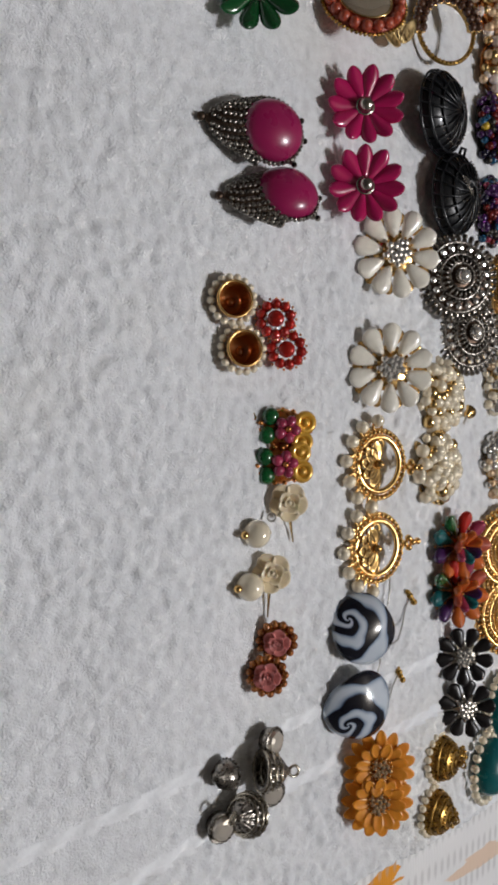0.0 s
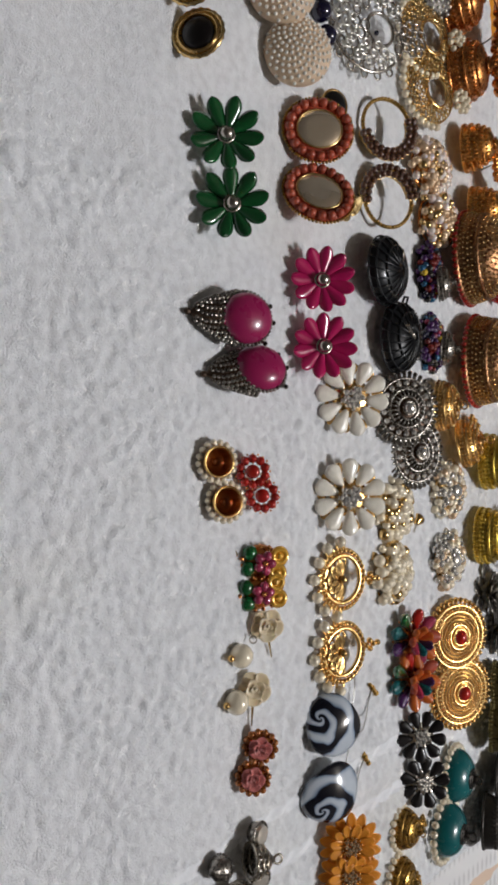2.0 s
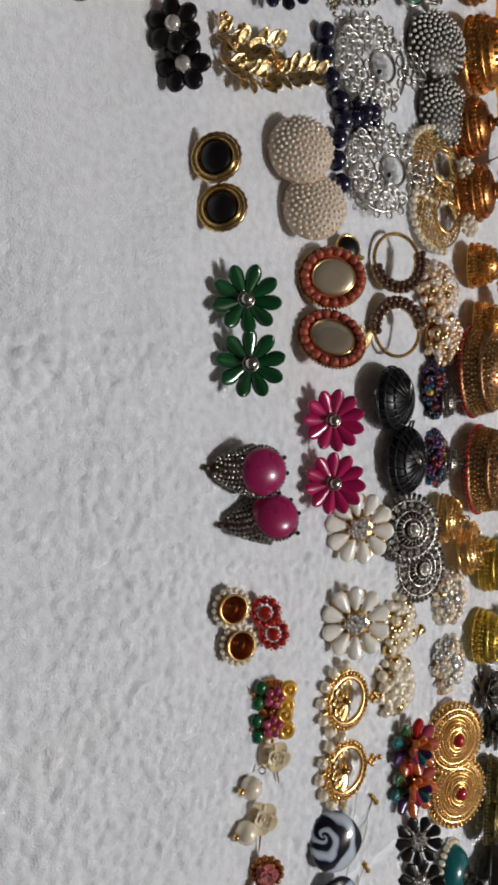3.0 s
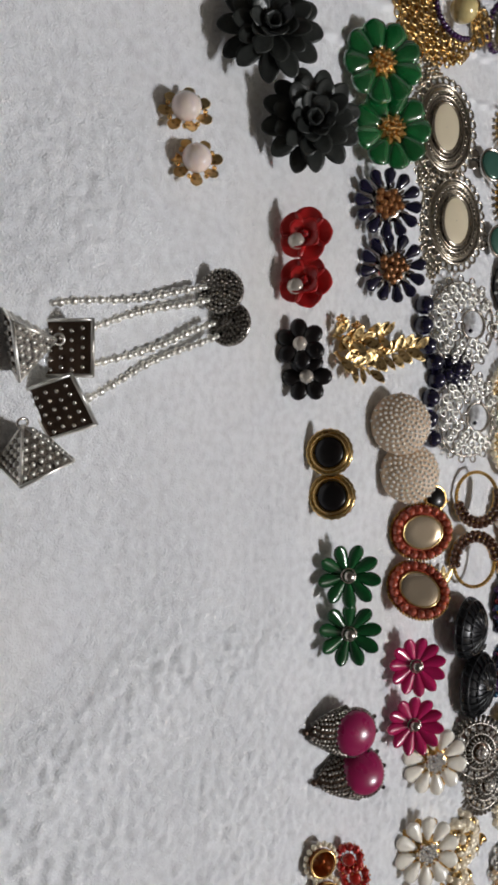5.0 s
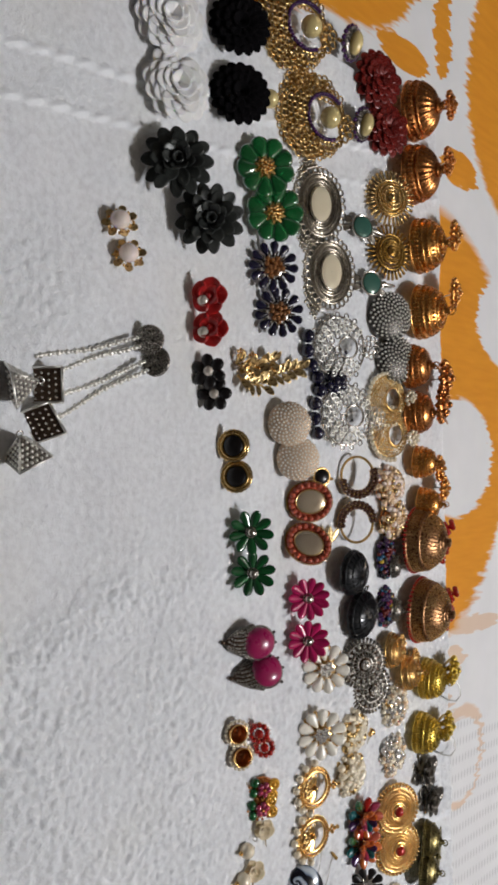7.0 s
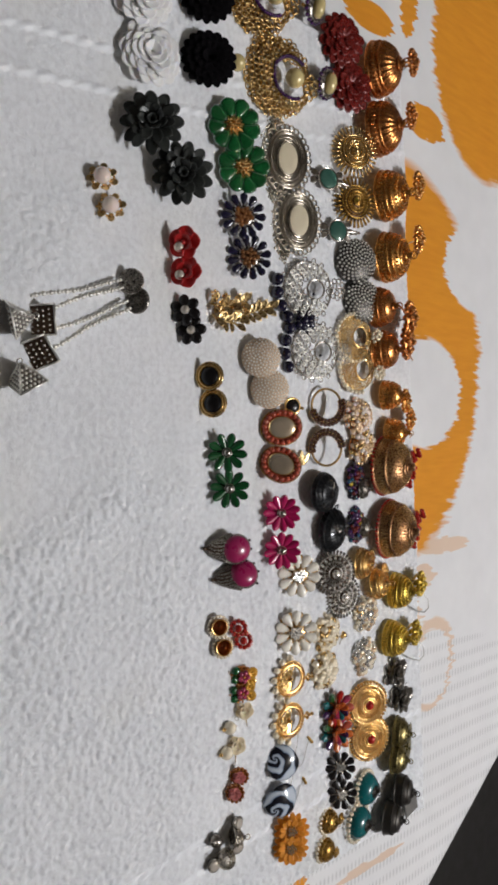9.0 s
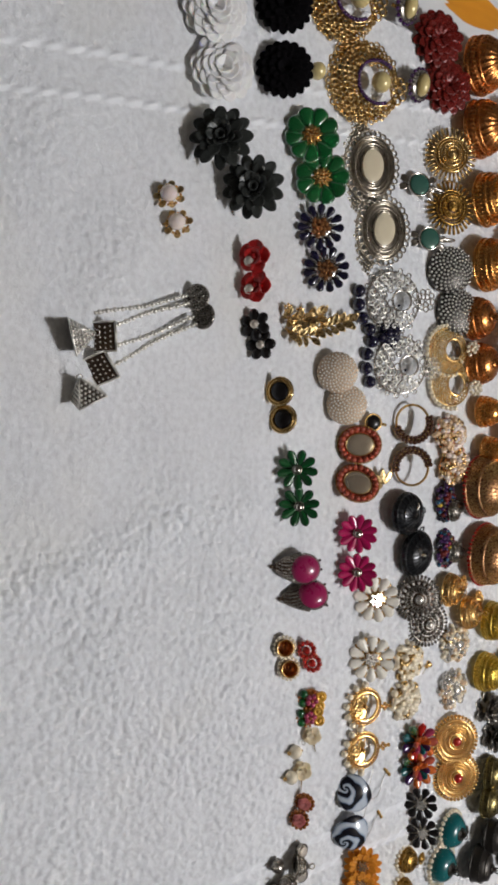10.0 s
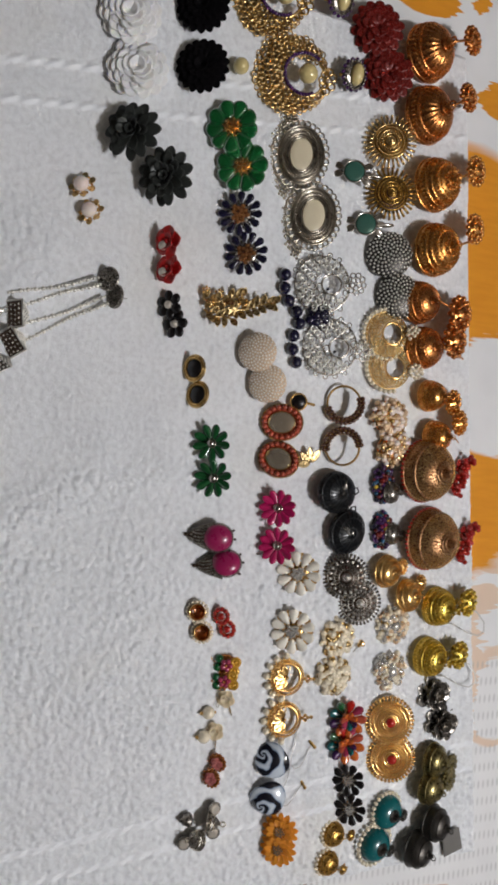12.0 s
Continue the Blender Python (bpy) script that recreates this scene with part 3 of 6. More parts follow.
    Z = np.where(e < 0.004, np.minimum(Z, -0.0068 + np.sqrt(np.clip(e / 0.004, 0, 1)) * 0.005), Z)
    nx, ny = X.shape
    me = bpy.data.meshes.new("towel")
    me.vertices.add(nx * ny)
    me.vertices.foreach_set("co", np.stack([X, Y, Z], -1).astype(np.float32).ravel())
    a = (np.arange(nx - 1)[:, None] * ny + np.arange(ny - 1)[None]).ravel()
    quads = np.stack([a, a + ny, a + ny + 1, a + 1], -1).astype(np.int32)
    me.loops.add(quads.size)
    me.loops.foreach_set("vertex_index", quads.ravel())
    me.polygons.add(len(quads))
    me.polygons.foreach_set("loop_start", np.arange(len(quads), dtype=np.int32) * 4)
    me.polygons.foreach_set("loop_total", np.full(len(quads), 4, np.int32))
    me.polygons.foreach_set("use_smooth", np.ones(len(quads), bool))
    me.update(calc_edges=True)
    me.materials.append(TOWEL)
    me.materials.append(BANDWEAVE)
    me.polygons.foreach_set("material_index", (sheen[:-1, :-1] > 0.55).astype(np.int32).ravel())
    me.update()
    return tagged(new("towel", me), "white terry towel with woven bands, spread on the bed", "towel")


towel()


# ---- kinds of earrings ----
def petals(t, key, material, count, r0, r1, w, thick=1.2, lift=0.0, curl=0.0, cup=0.0, z=0.0, start=0.0, tip=0.0, sharp=0.42, bias=0.64, pitch=0.0, wild=0.0, name="petal"):
    me = shape((name, key), material, lambda g: g.petal(r0, r1, w, thick, cup, lift, curl, sharp, bias=bias))
    rnd = random.Random(str(key))
    for i in range(count):
        j = wild * (rnd.random() - 0.5)
        part(name, me, t, at(0, 0, z, 0, 0, start + 360 * i / count + j * 14) @ at(0, 0, 0, j * 30, -pitch + j * 24, 0))


def beads_round(g, rx, ry, r, count, z=0.0, n=8, k=5, a0=0.0, a1=360.0):
    for i in range(count):
        a = radians(a0 + (a1 - a0) * i / (count if a1 - a0 >= 360 else max(1, count - 1)))
        g.ball((rx * math.cos(a), ry * math.sin(a), z), r, n=n, k=k)


def bead_parts(t, key, material, rx, ry, r, count, z=0.0, a0=0.0, a1=360.0, name="bead"):
    me = shape((name, key, r), material, lambda g: g.ball((0, 0, 0), r, n=10, k=6))
    for i in range(count):
        a = radians(a0 + (a1 - a0) * i / (count if a1 - a0 >= 360 else max(1, count - 1)))
        part(name, me, t, at(rx * math.cos(a), ry * math.sin(a), z, 0, 0, i * 37))


def stone(t, key, material, r, z, m=None, s=(1, 1, 0.55), name="stone", label=""):
    me = shape((name, key, r), material, lambda g: g.ball((0, 0, 0), r, s, 16, 9))
    part(name, me, t, m or at(0, 0, z), label)


def crystals(g, spread, r, count, z, seed=1):
    rnd = random.Random(seed)
    for i in range(count):
        q, a = spread * math.sqrt((i + 0.4) / count), i * 2.39996 + rnd.random() * 0.3
        g.ball((q * math.cos(a), q * math.sin(a), z + 0.15 * spread * (1 - (q / spread) ** 2)), r, (1, 1, 0.8), 6, 4)


def enamel_flower(x, y, r, material, label, group, heart=SILVER, count=10, turn=0, width=0.5, heart_r=0.19, spin=0):
    a, h = lean(r)
    t = thing("flower_earring", x, y, h, a, spin, turn, label, "earring", group)
    petals(t, (group, r), material, count, r * 0.12, r, r * width, r * 0.13, lift=r * 0.10, curl=r * 0.12, cup=-r * 0.035)
    stone(t, (group, "heart"), heart, r * heart_r, r * 0.16, s=(1, 1, 0.85), name="centre_bead")
    part("cup", shape(("cup", group), heart, lambda g: g.ring((0, 0, r * 0.06), r * heart_r * 1.15, r * heart_r * 1.15, r * 0.03, 18)), t)
    post(t)
    return t


def jewel_flower(x, y, r, material, label, group, heart=CRYSTAL, count=12, turn=0, width=0.36, rim=GOLD, heart_part=0.34, bud=0.62, spin=0, stones=14, claw=-0.06, claw_r=0.9):
    """A flower of separate set stones round a heart of crystals."""
    a, h = lean(r)
    t = thing("flower_earring", x, y, h, a, spin, turn, label, "earring", group)
    petals(t, (group, r), material, count, r * heart_part, r, r * width, r * 0.16, lift=r * 0.04, sharp=bud, bias=0.68)
    petals(t, (group, "claw"), rim, count, r * heart_part * 0.8, r * claw_r, r * width * 0.3, r * 0.08, z=r * claw, start=180 / count, name="claw")
    part("back_plate", shape(("back_plate", group), rim, lambda g: g.turn([(r * 0.5, -r * 0.12), (r * 0.52, -r * 0.05), (r * 0.36, r * 0.03), (0.01, r * 0.05)], 20)), t)
    part("crystal_heart", shape(("crystal_heart", group), heart, lambda g: crystals(g, r * heart_part * 0.85, r * heart_part * 0.27, stones, r * 0.1), False), t)
    part("heart_setting", shape(("heart_setting", group), rim, lambda g: beads_round(g, r * heart_part, r * heart_part, r * 0.035, count, r * 0.12, 6, 4)), t)
    post(t)
    return t


def layered_flower(x, y, r, material, label, group, rings=((1.0, 12, 8), (0.82, 11, 28), (0.6, 9, 48), (0.36, 6, 68)), heart=None, turn=0, spin=0, width=0.42, wild=0.35, dip=0, tilt=None):
    a, h = lean(r)
    if tilt is not None:
        a, h = tilt, r * math.sin(radians(tilt)) + 1.5
    t = thing("flower_earring", x, y, h, a, spin, turn, label, "earring", group)
    for i, (q, count, up) in enumerate(rings):
        petals(t, (group, i), material, count, r * 0.06, r * q, r * width * (0.75 + 0.25 * q), r * 0.05, cup=r * 0.05, curl=-r * 0.08 * q, z=r * 0.03 * i, start=17 * i, pitch=up, wild=wild)
    part("base", shape(("base", group), material, lambda g: g.ball((0, 0, -r * 0.02), r * 0.4, (1, 1, 0.25), 14, 6)), t)
    if heart:
        part("crystal_heart", shape(("crystal_heart", group), heart, lambda g: crystals(g, r * 0.26, r * 0.075, 14, r * 0.22), False), t)
        part("heart_rim", shape(("heart_rim", group), GOLD, lambda g: beads_round(g, r * 0.3, r * 0.3, r * 0.045, 14, r * 0.2, 6, 4)), t)
    post(t)
    return t


def rose(t, key, material, r, m=None, count=3):
    """A folded rose of three whorls of cupped petals."""
    base = m or at()
    for i, (q, c, up) in enumerate(((1.0, 5, 22), (0.72, 4, 48), (0.42, 3, 70))[:count]):
        me = shape(("petal", key, i), material, lambda g: g.petal(r * 0.08, r * q, r * q * 1.05, r * 0.10, cup=r * 0.16, curl=-r * 0.16, sharp=0.42, bias=0.62))
        for k in range(c):
            part("petal", me, t, base @ at(0, 0, r * 0.1 * i, 0, 0, 360 * k / c + 31 * i) @ at(0, 0, 0, 0, -up, 0))
    part("bud", shape(("bud", key), material, lambda g: g.tube([(r * 0.16 * math.cos(k) * (1 - k / 14), r * 0.16 * math.sin(k) * (1 - k / 14), r * (0.3 + 0.02 * k)) for k in range(11)], r * 0.09, 6)), t, base)


def beaded_dome(x, y, r, label, group, bead=SEEDPEARL, ground=CREAMCLOTH, count=150, high=0.5, tilt=None, turn=0, spin=0):
    a, h = lean(r)
    a = a if tilt is None else tilt
    h = h if tilt is None else r * math.sin(radians(tilt)) + 1
    t = thing("dome_earring", x, y, h, a, spin, turn, label, "earring", group)
    part("dome", shape(("dome", group), ground, lambda g: g.turn([(r * 0.97, -r * 0.10), (r, 0)] + [(r * math.cos(radians(q)), r * high * math.sin(radians(q))) for q in (15, 30, 45, 60, 75, 89)], 28)), t)

    dot = shape(("seed_bead", group), bead, lambda g: g.ball((0, 0, 0), r * 0.055, n=8, k=6))
    for i in range(count):
        q, b = math.sqrt((i + 0.5) / count), i * 2.39996
        part("seed_bead", dot, t, at(r * q * math.cos(b), r * q * math.sin(b), r * high * math.sqrt(max(0, 1 - q * q)) - 0.1))
    post(t)
    return t


def ornate_disc(x, y, r, label, group, metal, heart, tilt=20, base=None, heart_r=0.2, heart_z=0.2, ropes=(0.3, 0.5, 0.72), grains=(), gems=(), rods=(0.74, 0.95, 0.045, 0.06, 34), spokes=None, rise=0.16, spin=0):
    """A round stud: a raised plate with twisted rims, rows of grain, a fringe of rods and a stone in the middle."""
    t = thing("disc_earring", x, y, r * math.sin(radians(tilt)) + 1.4, tilt, spin, 0, label, "earring", group)
    r0, r1, thick, tip, count = rods

    def high(q):
        return r * (0.03 + rise * max(0.0, 1 - q / r0) ** 1.2)

    part("disc", shape(("disc", group), base or metal, lambda g: g.turn([(r * r0 * 0.98, -r * 0.08), (r * r0, -r * 0.02)] + [(max(0.02, r * r0 * q), high(r0 * q) - r * 0.02) for q in (0.95, 0.8, 0.62, 0.45, 0.3, 0.15, 0.0)], 40)), t)
    for i, q in enumerate(ropes):
        part("twisted_rim", shape(("twisted_rim", group, i), metal, lambda g: g.rope(r * q, high(q) + r * 0.01, r * 0.05)), t)
    for i, (q, size, n) in enumerate(grains):
        part("grain_ring", shape(("grain_ring", group, i), metal, lambda g: beads_round(g, r * q, r * q, r * size, n, high(q) + r * 0.01, 7, 5)), t)
    for i, (q, size, n, stone_mat) in enumerate(gems):
        me = shape(("gem", group, i), stone_mat, lambda g: g.ball((0, 0, 0), r * size, (1, 1, 0.7), 7, 4), False)
        for k in range(n):
            a = 2 * math.pi * k / n
            part("gem", me, t, at(r * q * math.cos(a), r * q * math.sin(a), high(q) + r * 0.02))
    if spokes:
        q0, q1, n = spokes
        me = shape(("spoke", group), metal, lambda g: g.tube([(r * q0, 0, high(q0) + r * 0.02), (r * q1, 0, high(q1) + r * 0.02)], r * 0.035, 5))
        for k in range(n):
            part("spoke", me, t, at(0, 0, 0, 0, 0, 360 * k / n))
    rod = shape(("rod", group), metal, lambda g: (g.tube([(r * r0 * 0.92, 0, 0), (r * r1, 0, -r * 0.03)], r * thick, 6), g.ball((r * r1, 0, -r * 0.03), r * tip, n=8, k=6)))
    for i in range(count):
        part("rod", rod, t, at(0, 0, 0, 0, 0, 360 * i / count))
    stone(t, (group, "stone"), heart, r * heart_r, 0, at(0, 0, r * heart_z), (1, 1, 0.7))
    part("setting", shape(("setting", group), metal, lambda g: g.rope(r * heart_r * 1.12, r * heart_z * 0.92, r * 0.04)), t)
    return t


def jhumka(x, y, r, label, group, metal, high=0.8, tilt=-12, spin=0, stud=(26, 4), stud_r=0.5, rim_beads=None, rim_r=0.09, bands="rbrbrb", ribs=0, heart=None, face=None, turn=0, rise=0.0, h=None):
    """A bell earring standing on its rim, girdled with ropes (r) and rows of grain (b), with its stud fallen beside it."""
    t = thing("bell_earring", x, y, (r * abs(math.sin(radians(tilt))) + r * 0.05) if h is None else h, tilt, spin, turn, label, "earring", group)

    def wall(q):
        return max(0.02, r * math.cos(q * math.pi / 2) ** 0.72), r * high * math.sin(q * math.pi / 2) ** 1.1

    prof = [wall(q) for q in (0, 0.08, 0.16, 0.26, 0.36, 0.46, 0.56, 0.66, 0.76, 0.86, 0.94, 1.0)]
    if ribs:
        part("skirt", shape(("skirt", group), face or metal, lambda g: g.turn([(r * 1.06, -r * 0.10), (r * 1.08, -r * 0.04), wall(0.05), wall(0.34)], 48)), t)
        part("bell", shape(("bell", group), face or metal, lambda g: g.ribbed([wall(q) for q in (0.32, 0.36, 0.44, 0.52, 0.60, 0.68, 0.76, 0.84, 0.92, 0.99)], ribs, 0.045, ribs * 6)), t)
    else:
        part("bell", shape(("bell", group), face or metal, lambda g: g.turn([(r * 1.02, -r * 0.05)] + prof, 48)), t)
    spots = (0.0, 0.17, 0.33, 0.47, 0.61, 0.74, 0.86)
    for i, kind in enumerate(bands):
        rr, z = wall(spots[i])
        if kind == "r":
            part("twisted_band", shape(("twisted_band", group, i), metal, lambda g: g.rope(rr * 1.01, z, r * 0.062)), t)
        elif kind == "b":
            n = int(2 * math.pi * rr / (r * 0.17)) + 2
            part("grain_band", shape(("grain_band", group, i), metal, lambda g: [g.ball((rr * 1.0 * math.cos(k * 2 * math.pi / n), rr * 1.0 * math.sin(k * 2 * math.pi / n), z), r * 0.062, (1, 1, 1.5), 6, 4) for k in range(n)]), t)
    if rim_beads:
        bead_parts(t, (group, "rim"), rim_beads, r * 1.08, r * 1.08, r * rim_r, int(math.pi / rim_r * 0.98), 0.0, name="rim_bead")
    part("finial", shape(("finial", group), metal, lambda g: (g.turn([(r * 0.2, r * high * 0.96), (r * 0.24, r * high * 1.05), (r * 0.12, r * high * 1.13), (r * 0.15, r * high * 1.22), (0.01, r * high * 1.3)], 14), g.rope(r * 0.24, r * high * 1.04, r * 0.05))), t)
    if stud:
        part("link", shape(("link", group), metal, lambda g: g.ring((0, 0, 0), r * 0.16, r * 0.16, r * 0.035, 12, 5)), t, at(0, 0, r * high * 1.3, 90, 0, 0))
        q = r * stud_r
        base = STANCE[t.name].inverted() @ pose(0, 0, (q * 0.7 + rise) * MM, 0, 0, spin) @ Matrix.Translation((stud[1] * MM, stud[0] * MM, 0)) @ pose(0, 0, 0, -20, 0, 0)
        top_stud = part("stud", shape(("stud", group), metal, lambda g: g.turn([(q * 0.82, -q * 0.1), (q * 0.9, 0), (q * 0.6, q * 0.15), (q * 0.3, q * 0.35), (0.01, q * 0.42)], 18)), t, base)
        part("grain_ring", shape(("stud_grain", group), metal, lambda g: (beads_round(g, q * 0.92, q * 0.92, q * 0.2, 13, 0.0, 7, 5), beads_round(g, q * 0.55, q * 0.55, q * 0.17, 8, q * 0.24, 7, 5))), top_stud)
        part("knob", shape(("stud_knob", group), metal, lambda g: g.ball((0, 0, q * 0.42), q * 0.2, n=8, k=5)), top_stud)
        if rise:
            part("pin", shape(("stud_pin", group), WIRE, lambda g: g.tube([(0, 0, 0), (0, 0.35 * (q * 0.7 + rise), -(q * 0.7 + rise) * 0.98)], 0.5, 6)), t, base @ pose(0, 0, 0, 20))
        if heart:
            part("stud_stone", shape(("stud_stone", group), heart, lambda g: g.ball((0, 0, q * 0.3), q * 0.42, (1, 1, 0.7), 10, 6)), t, base)
        end = base.translation / MM
        top = Vector((0, 0, r * high * 1.3))
        part("chain", shape(("chain", group), metal, lambda g: g.tube([top, (top + end) / 2 + Vector((0, 0, 1)), end], r * 0.05, 5)), t)
    return t


def cluster(x, y, rx, ry, label, group, sorts, count=40, r=2.2, high=0.6, heart=None, wire=PGOLD, turn=0, name="cluster_earring", spin=0):
    """Beads wired into a dense mound."""
    t = thing(name, x, y, 0, 0, spin, turn, label, "earring", group)
    rnd = random.Random(label + str(turn) + group)
    part("wire_frame", shape(("wire_frame", group), wire, lambda g: (g.ball((0, 0, ry * 0.18), 1, (rx * 0.8, ry * 0.8, ry * high * 0.55), 12, 6), g.ring((0, 0, 0.8), rx * 0.86, ry * 0.86, 0.7, 22))), t)
    for i in range(count):
        q = math.sqrt((i + 0.5) / count)
        a = i * 2.39996 + rnd.random() * 0.5
        k = r * (0.75 + 0.5 * rnd.random())
        which = sorts[rnd.randrange(len(sorts))]
        me = shape(("bead", which.name, round(r, 1)), which, lambda g: g.ball((0, 0, 0), r, n=9, k=6))
        z = max(k * 0.8, min(rx, ry) * high * math.sqrt(max(0, 1 - q * q)) + k * 0.4)
        part("bead", me, t, at(rx * q * math.cos(a), ry * q * math.sin(a), z, rnd.random() * 90, 0, 0, k / r))
    if heart:
        stone(t, (group, "heart"), heart, min(rx, ry) * 0.3, min(rx, ry) * high + 1.5, name="centre_stone")
    return t


def crescent(x, y, r, label, group, metal, hole=0.52, shift=0.3, tilt=8, turn=0, spin=0, loop=1.5, wire=0.36, step=2.5, h=None, rims=True, uneven=0.0):
    """An openwork crescent of linked rings in rows that follow its outline, open to its far side."""
    t = thing("crescent_earring", x, y, (r * math.sin(radians(abs(tilt))) + 1.2) if h is None else h, tilt, spin, turn, label, "earring", group)
    rnd = random.Random(7)
    cy = r * shift

    def lace(g):
        q = r - loop
        row = 0
        while q > r * 0.1:
            n = int(2 * math.pi * q / step)
            for i in range(n):
                a = 2 * math.pi * (i + 0.5 * (row % 2)) / n
                px, py = q * math.cos(a), q * math.sin(a)
                if math.hypot(px, py - cy) < r * hole + loop * 0.6:
                    continue
                k = loop * rnd.uniform(0.85, 1.1)
                out = 1 + (uneven * math.cos(11 * a) if row < 2 else 0)
                g.ring((px * out, py * out, 0.14 * r * (1 - (q / r) ** 2) + rnd.uniform(-0.5, 0.9)), k, k * rnd.uniform(0.75, 1), wire, 10, 5)
            q -= step * 0.92
            row += 1

    part("lace", shape(("lace", group), metal, lace), t)
    if rims:
        part("outer_rim", shape(("outer_rim", group), metal, lambda g: g.ring((0, 0, 0), r, r, wire * 1.6, 44, 6)), t)
    part("inner_rim", shape(("inner_rim", group), metal, lambda g: g.ring((0, cy, 0.5), r * hole, r * hole, wire * 1.6, 36, 6)), t)
    return t


# ---- near row: small studs on the open towel ----
def pearl_stud(x, y, turn):
    a, h = 36, 5.6
    t = thing("pearl_earring", x, y, h, a, -25, turn, "pale pink pearl stud with a gold leafy backing", "earring", "pearl leaf studs")
    stone(t, "pearl", PINKPEARL, 5.2, 2.0, s=(1, 1, 0.85), name="pearl")
    petals(t, "pearl leaf", LEAFGOLD, 7, 3.0, 9.5, 4.4, 0.7, cup=0.6, curl=1.0, z=-1.0, name="leaf", wild=0.5)
    bead_parts(t, "pearl leaf", GOLD, 6.6, 6.6, 0.9, 7, 0.2, 20, 340)
    post(t)


pearl_stud(-0.3000, 0.1353, 40)
pearl_stud(-0.2843, 0.1413, 75)


def pyramid(t, m):
    k = 8.4

    def shell(g):
        g.lay([[(-k, -k, 0), (k, -k, 0), (k, k, 0), (-k, k, 0)], [(-k + 0.5, -k + 0.5, 1), (k - 0.5, -k + 0.5, 1), (k - 0.5, k - 0.5, 1), (-k + 0.5, k - 0.5, 1)],
               [(-0.8, -0.8, 12.5), (0.8, -0.8, 12.5), (0.8, 0.8, 12.5), (-0.8, 0.8, 12.5)]], ring=True)

    def dots(g):
        for s in range(4):
            for i in range(5):
                z = 1.8 + i * 2.0
                w = k * (1 - z / 13.4)
                for j in range(6 - i):
                    u = (j - (5 - i) / 2) * 2.5
                    p = Vector((u, -w - 0.15, z))
                    p.rotate(Euler((0, 0, s * math.pi / 2)))
                    g.ball(p, 0.85, n=6, k=4)

    def base_dots(g):
        for i in range(4):
            for j in range(5):
                g.ball(((j - 2) * 2.9 + 0.7 * (i % 2), (i - 1.5) * 3.5, 0.2), 0.85, n=6, k=4)

    body = part("pyramid_charm", shape("pyramid_charm", OXID, shell, False), t, m)
    part("grain", shape("grain", CHAIN, dots), body)
    part("base_plate", shape("pyramid_base", BRONZEBLACK, lambda g: (g.lay([[(-q, -q, z), (q, -q, z), (q, q, z), (-q, q, z)] for q, z in ((k - 0.3, 0.1), (k - 1.0, 0.5), (0.02, 0.6))], ring=True)), False), body)
    part("base_grain", shape("pyramid_base_grain", SILVER, base_dots), body)
    for s in range(4):
        a, b = Vector((k, k, 0.3)), Vector((k, -k, 0.3))
        for q in (a, b):
            q.rotate(Euler((0, 0, s * math.pi / 2)))
        part("edge_wire", shape(("edge_wire", s), CHAIN, lambda g: g.tube([b, a, (0, 0, 12.8)], 0.65, 5)), body)
    part("charm_loop", shape("charm_loop", SILVER, lambda g: g.ring((0, 0, 0), 1.6, 1.6, 0.4, 12, 5)), body, at(0, 0, 13.8, 90))


def dangle(x, y, ex, ey, p1, p2, tilt, turn):
    t = thing("tassel_earring", x, y, 6.6, tilt, 0, 0, "long silver drop earring with chain strands and pyramid charms", "earring", "silver pyramid drops")

    def coil(g):
        g.turn([(6.8, -0.8), (7, 0), (6.4, 0.5), (0.02, 0.8)], 28)
        for q in (6.4, 5.2, 4.0, 2.8, 1.6, 0.4):
            beads_round(g, q, q, 0.66, max(1, int(q * 4.6)), 0.9, 6, 4)

    part("coil_disc", shape("coil_disc", OXID, coil), t, at(0, 0, 0, 0, 0, turn, 1.16))
    back = STANCE[t.name].inverted()
    d = Vector(((ex - x) / MM, (ey - y) / MM, 0))
    side = Vector((-d.y, d.x, 0)).normalized()

    def strand(g, k):
        n = int(d.length / 2.5)
        way = [d * (0.10 + 0.90 * q) + side * (k * (1.0 + 1.7 * q) + 0.7 * math.sin(q * 7 + k)) + Vector((0, 0, 1.4 + 4.0 * (1 - q) ** 3)) for q in (i / (n - 1) for i in range(n))]
        g.tube(way, 0.35, 5)
        for i, p in enumerate(way):
            g.ball(p, 1.6 if i % 2 else 1.15, n=7, k=5)

    for k in (-1.7, 1.5):
        g = Geo()
        strand(g, k)
        part("chain_strand", g.done("chain_strand", CHAIN), t, back)
    for px, py, rz, rx, ry in (p1, p2):
        pyramid(t, back @ at((px - x) / MM, (py - y) / MM, 6.0, 0, 0, rz) @ at(0, 0, 0, rx, ry, 0))
    post(t, 9)


dangle(-0.2423, 0.1560, -0.2212, 0.0963, (-0.2106, 0.0800, 20, -70, 15), (-0.2126, 0.0977, 5, -125, 0), 50, 0)
dangle(-0.2315, 0.1612, -0.2008, 0.1030, (-0.1944, 0.0970, 35, -125, 0), (-0.1777, 0.0906, -60, 70, 10), 68, 40)


def red_rose(x, y, spin):
    a, h = 54, 8.4
    t = thing("rose_earring", x, y, h, a, spin, 20, "bright red resin rose stud with a crystal bead", "earring", "red rose studs")
    rose(t, "red rose", RED, 10.8, count=2)
    stone(t, "red rose", SMOKYGLASS, 3.3, 3.2, at(1.2, -4.0, 4.2), (1, 1, 0.8), "crystal")
    post(t)


red_rose(-0.2724, 0.1952, 8)
red_rose(-0.2539, 0.1969, -4)


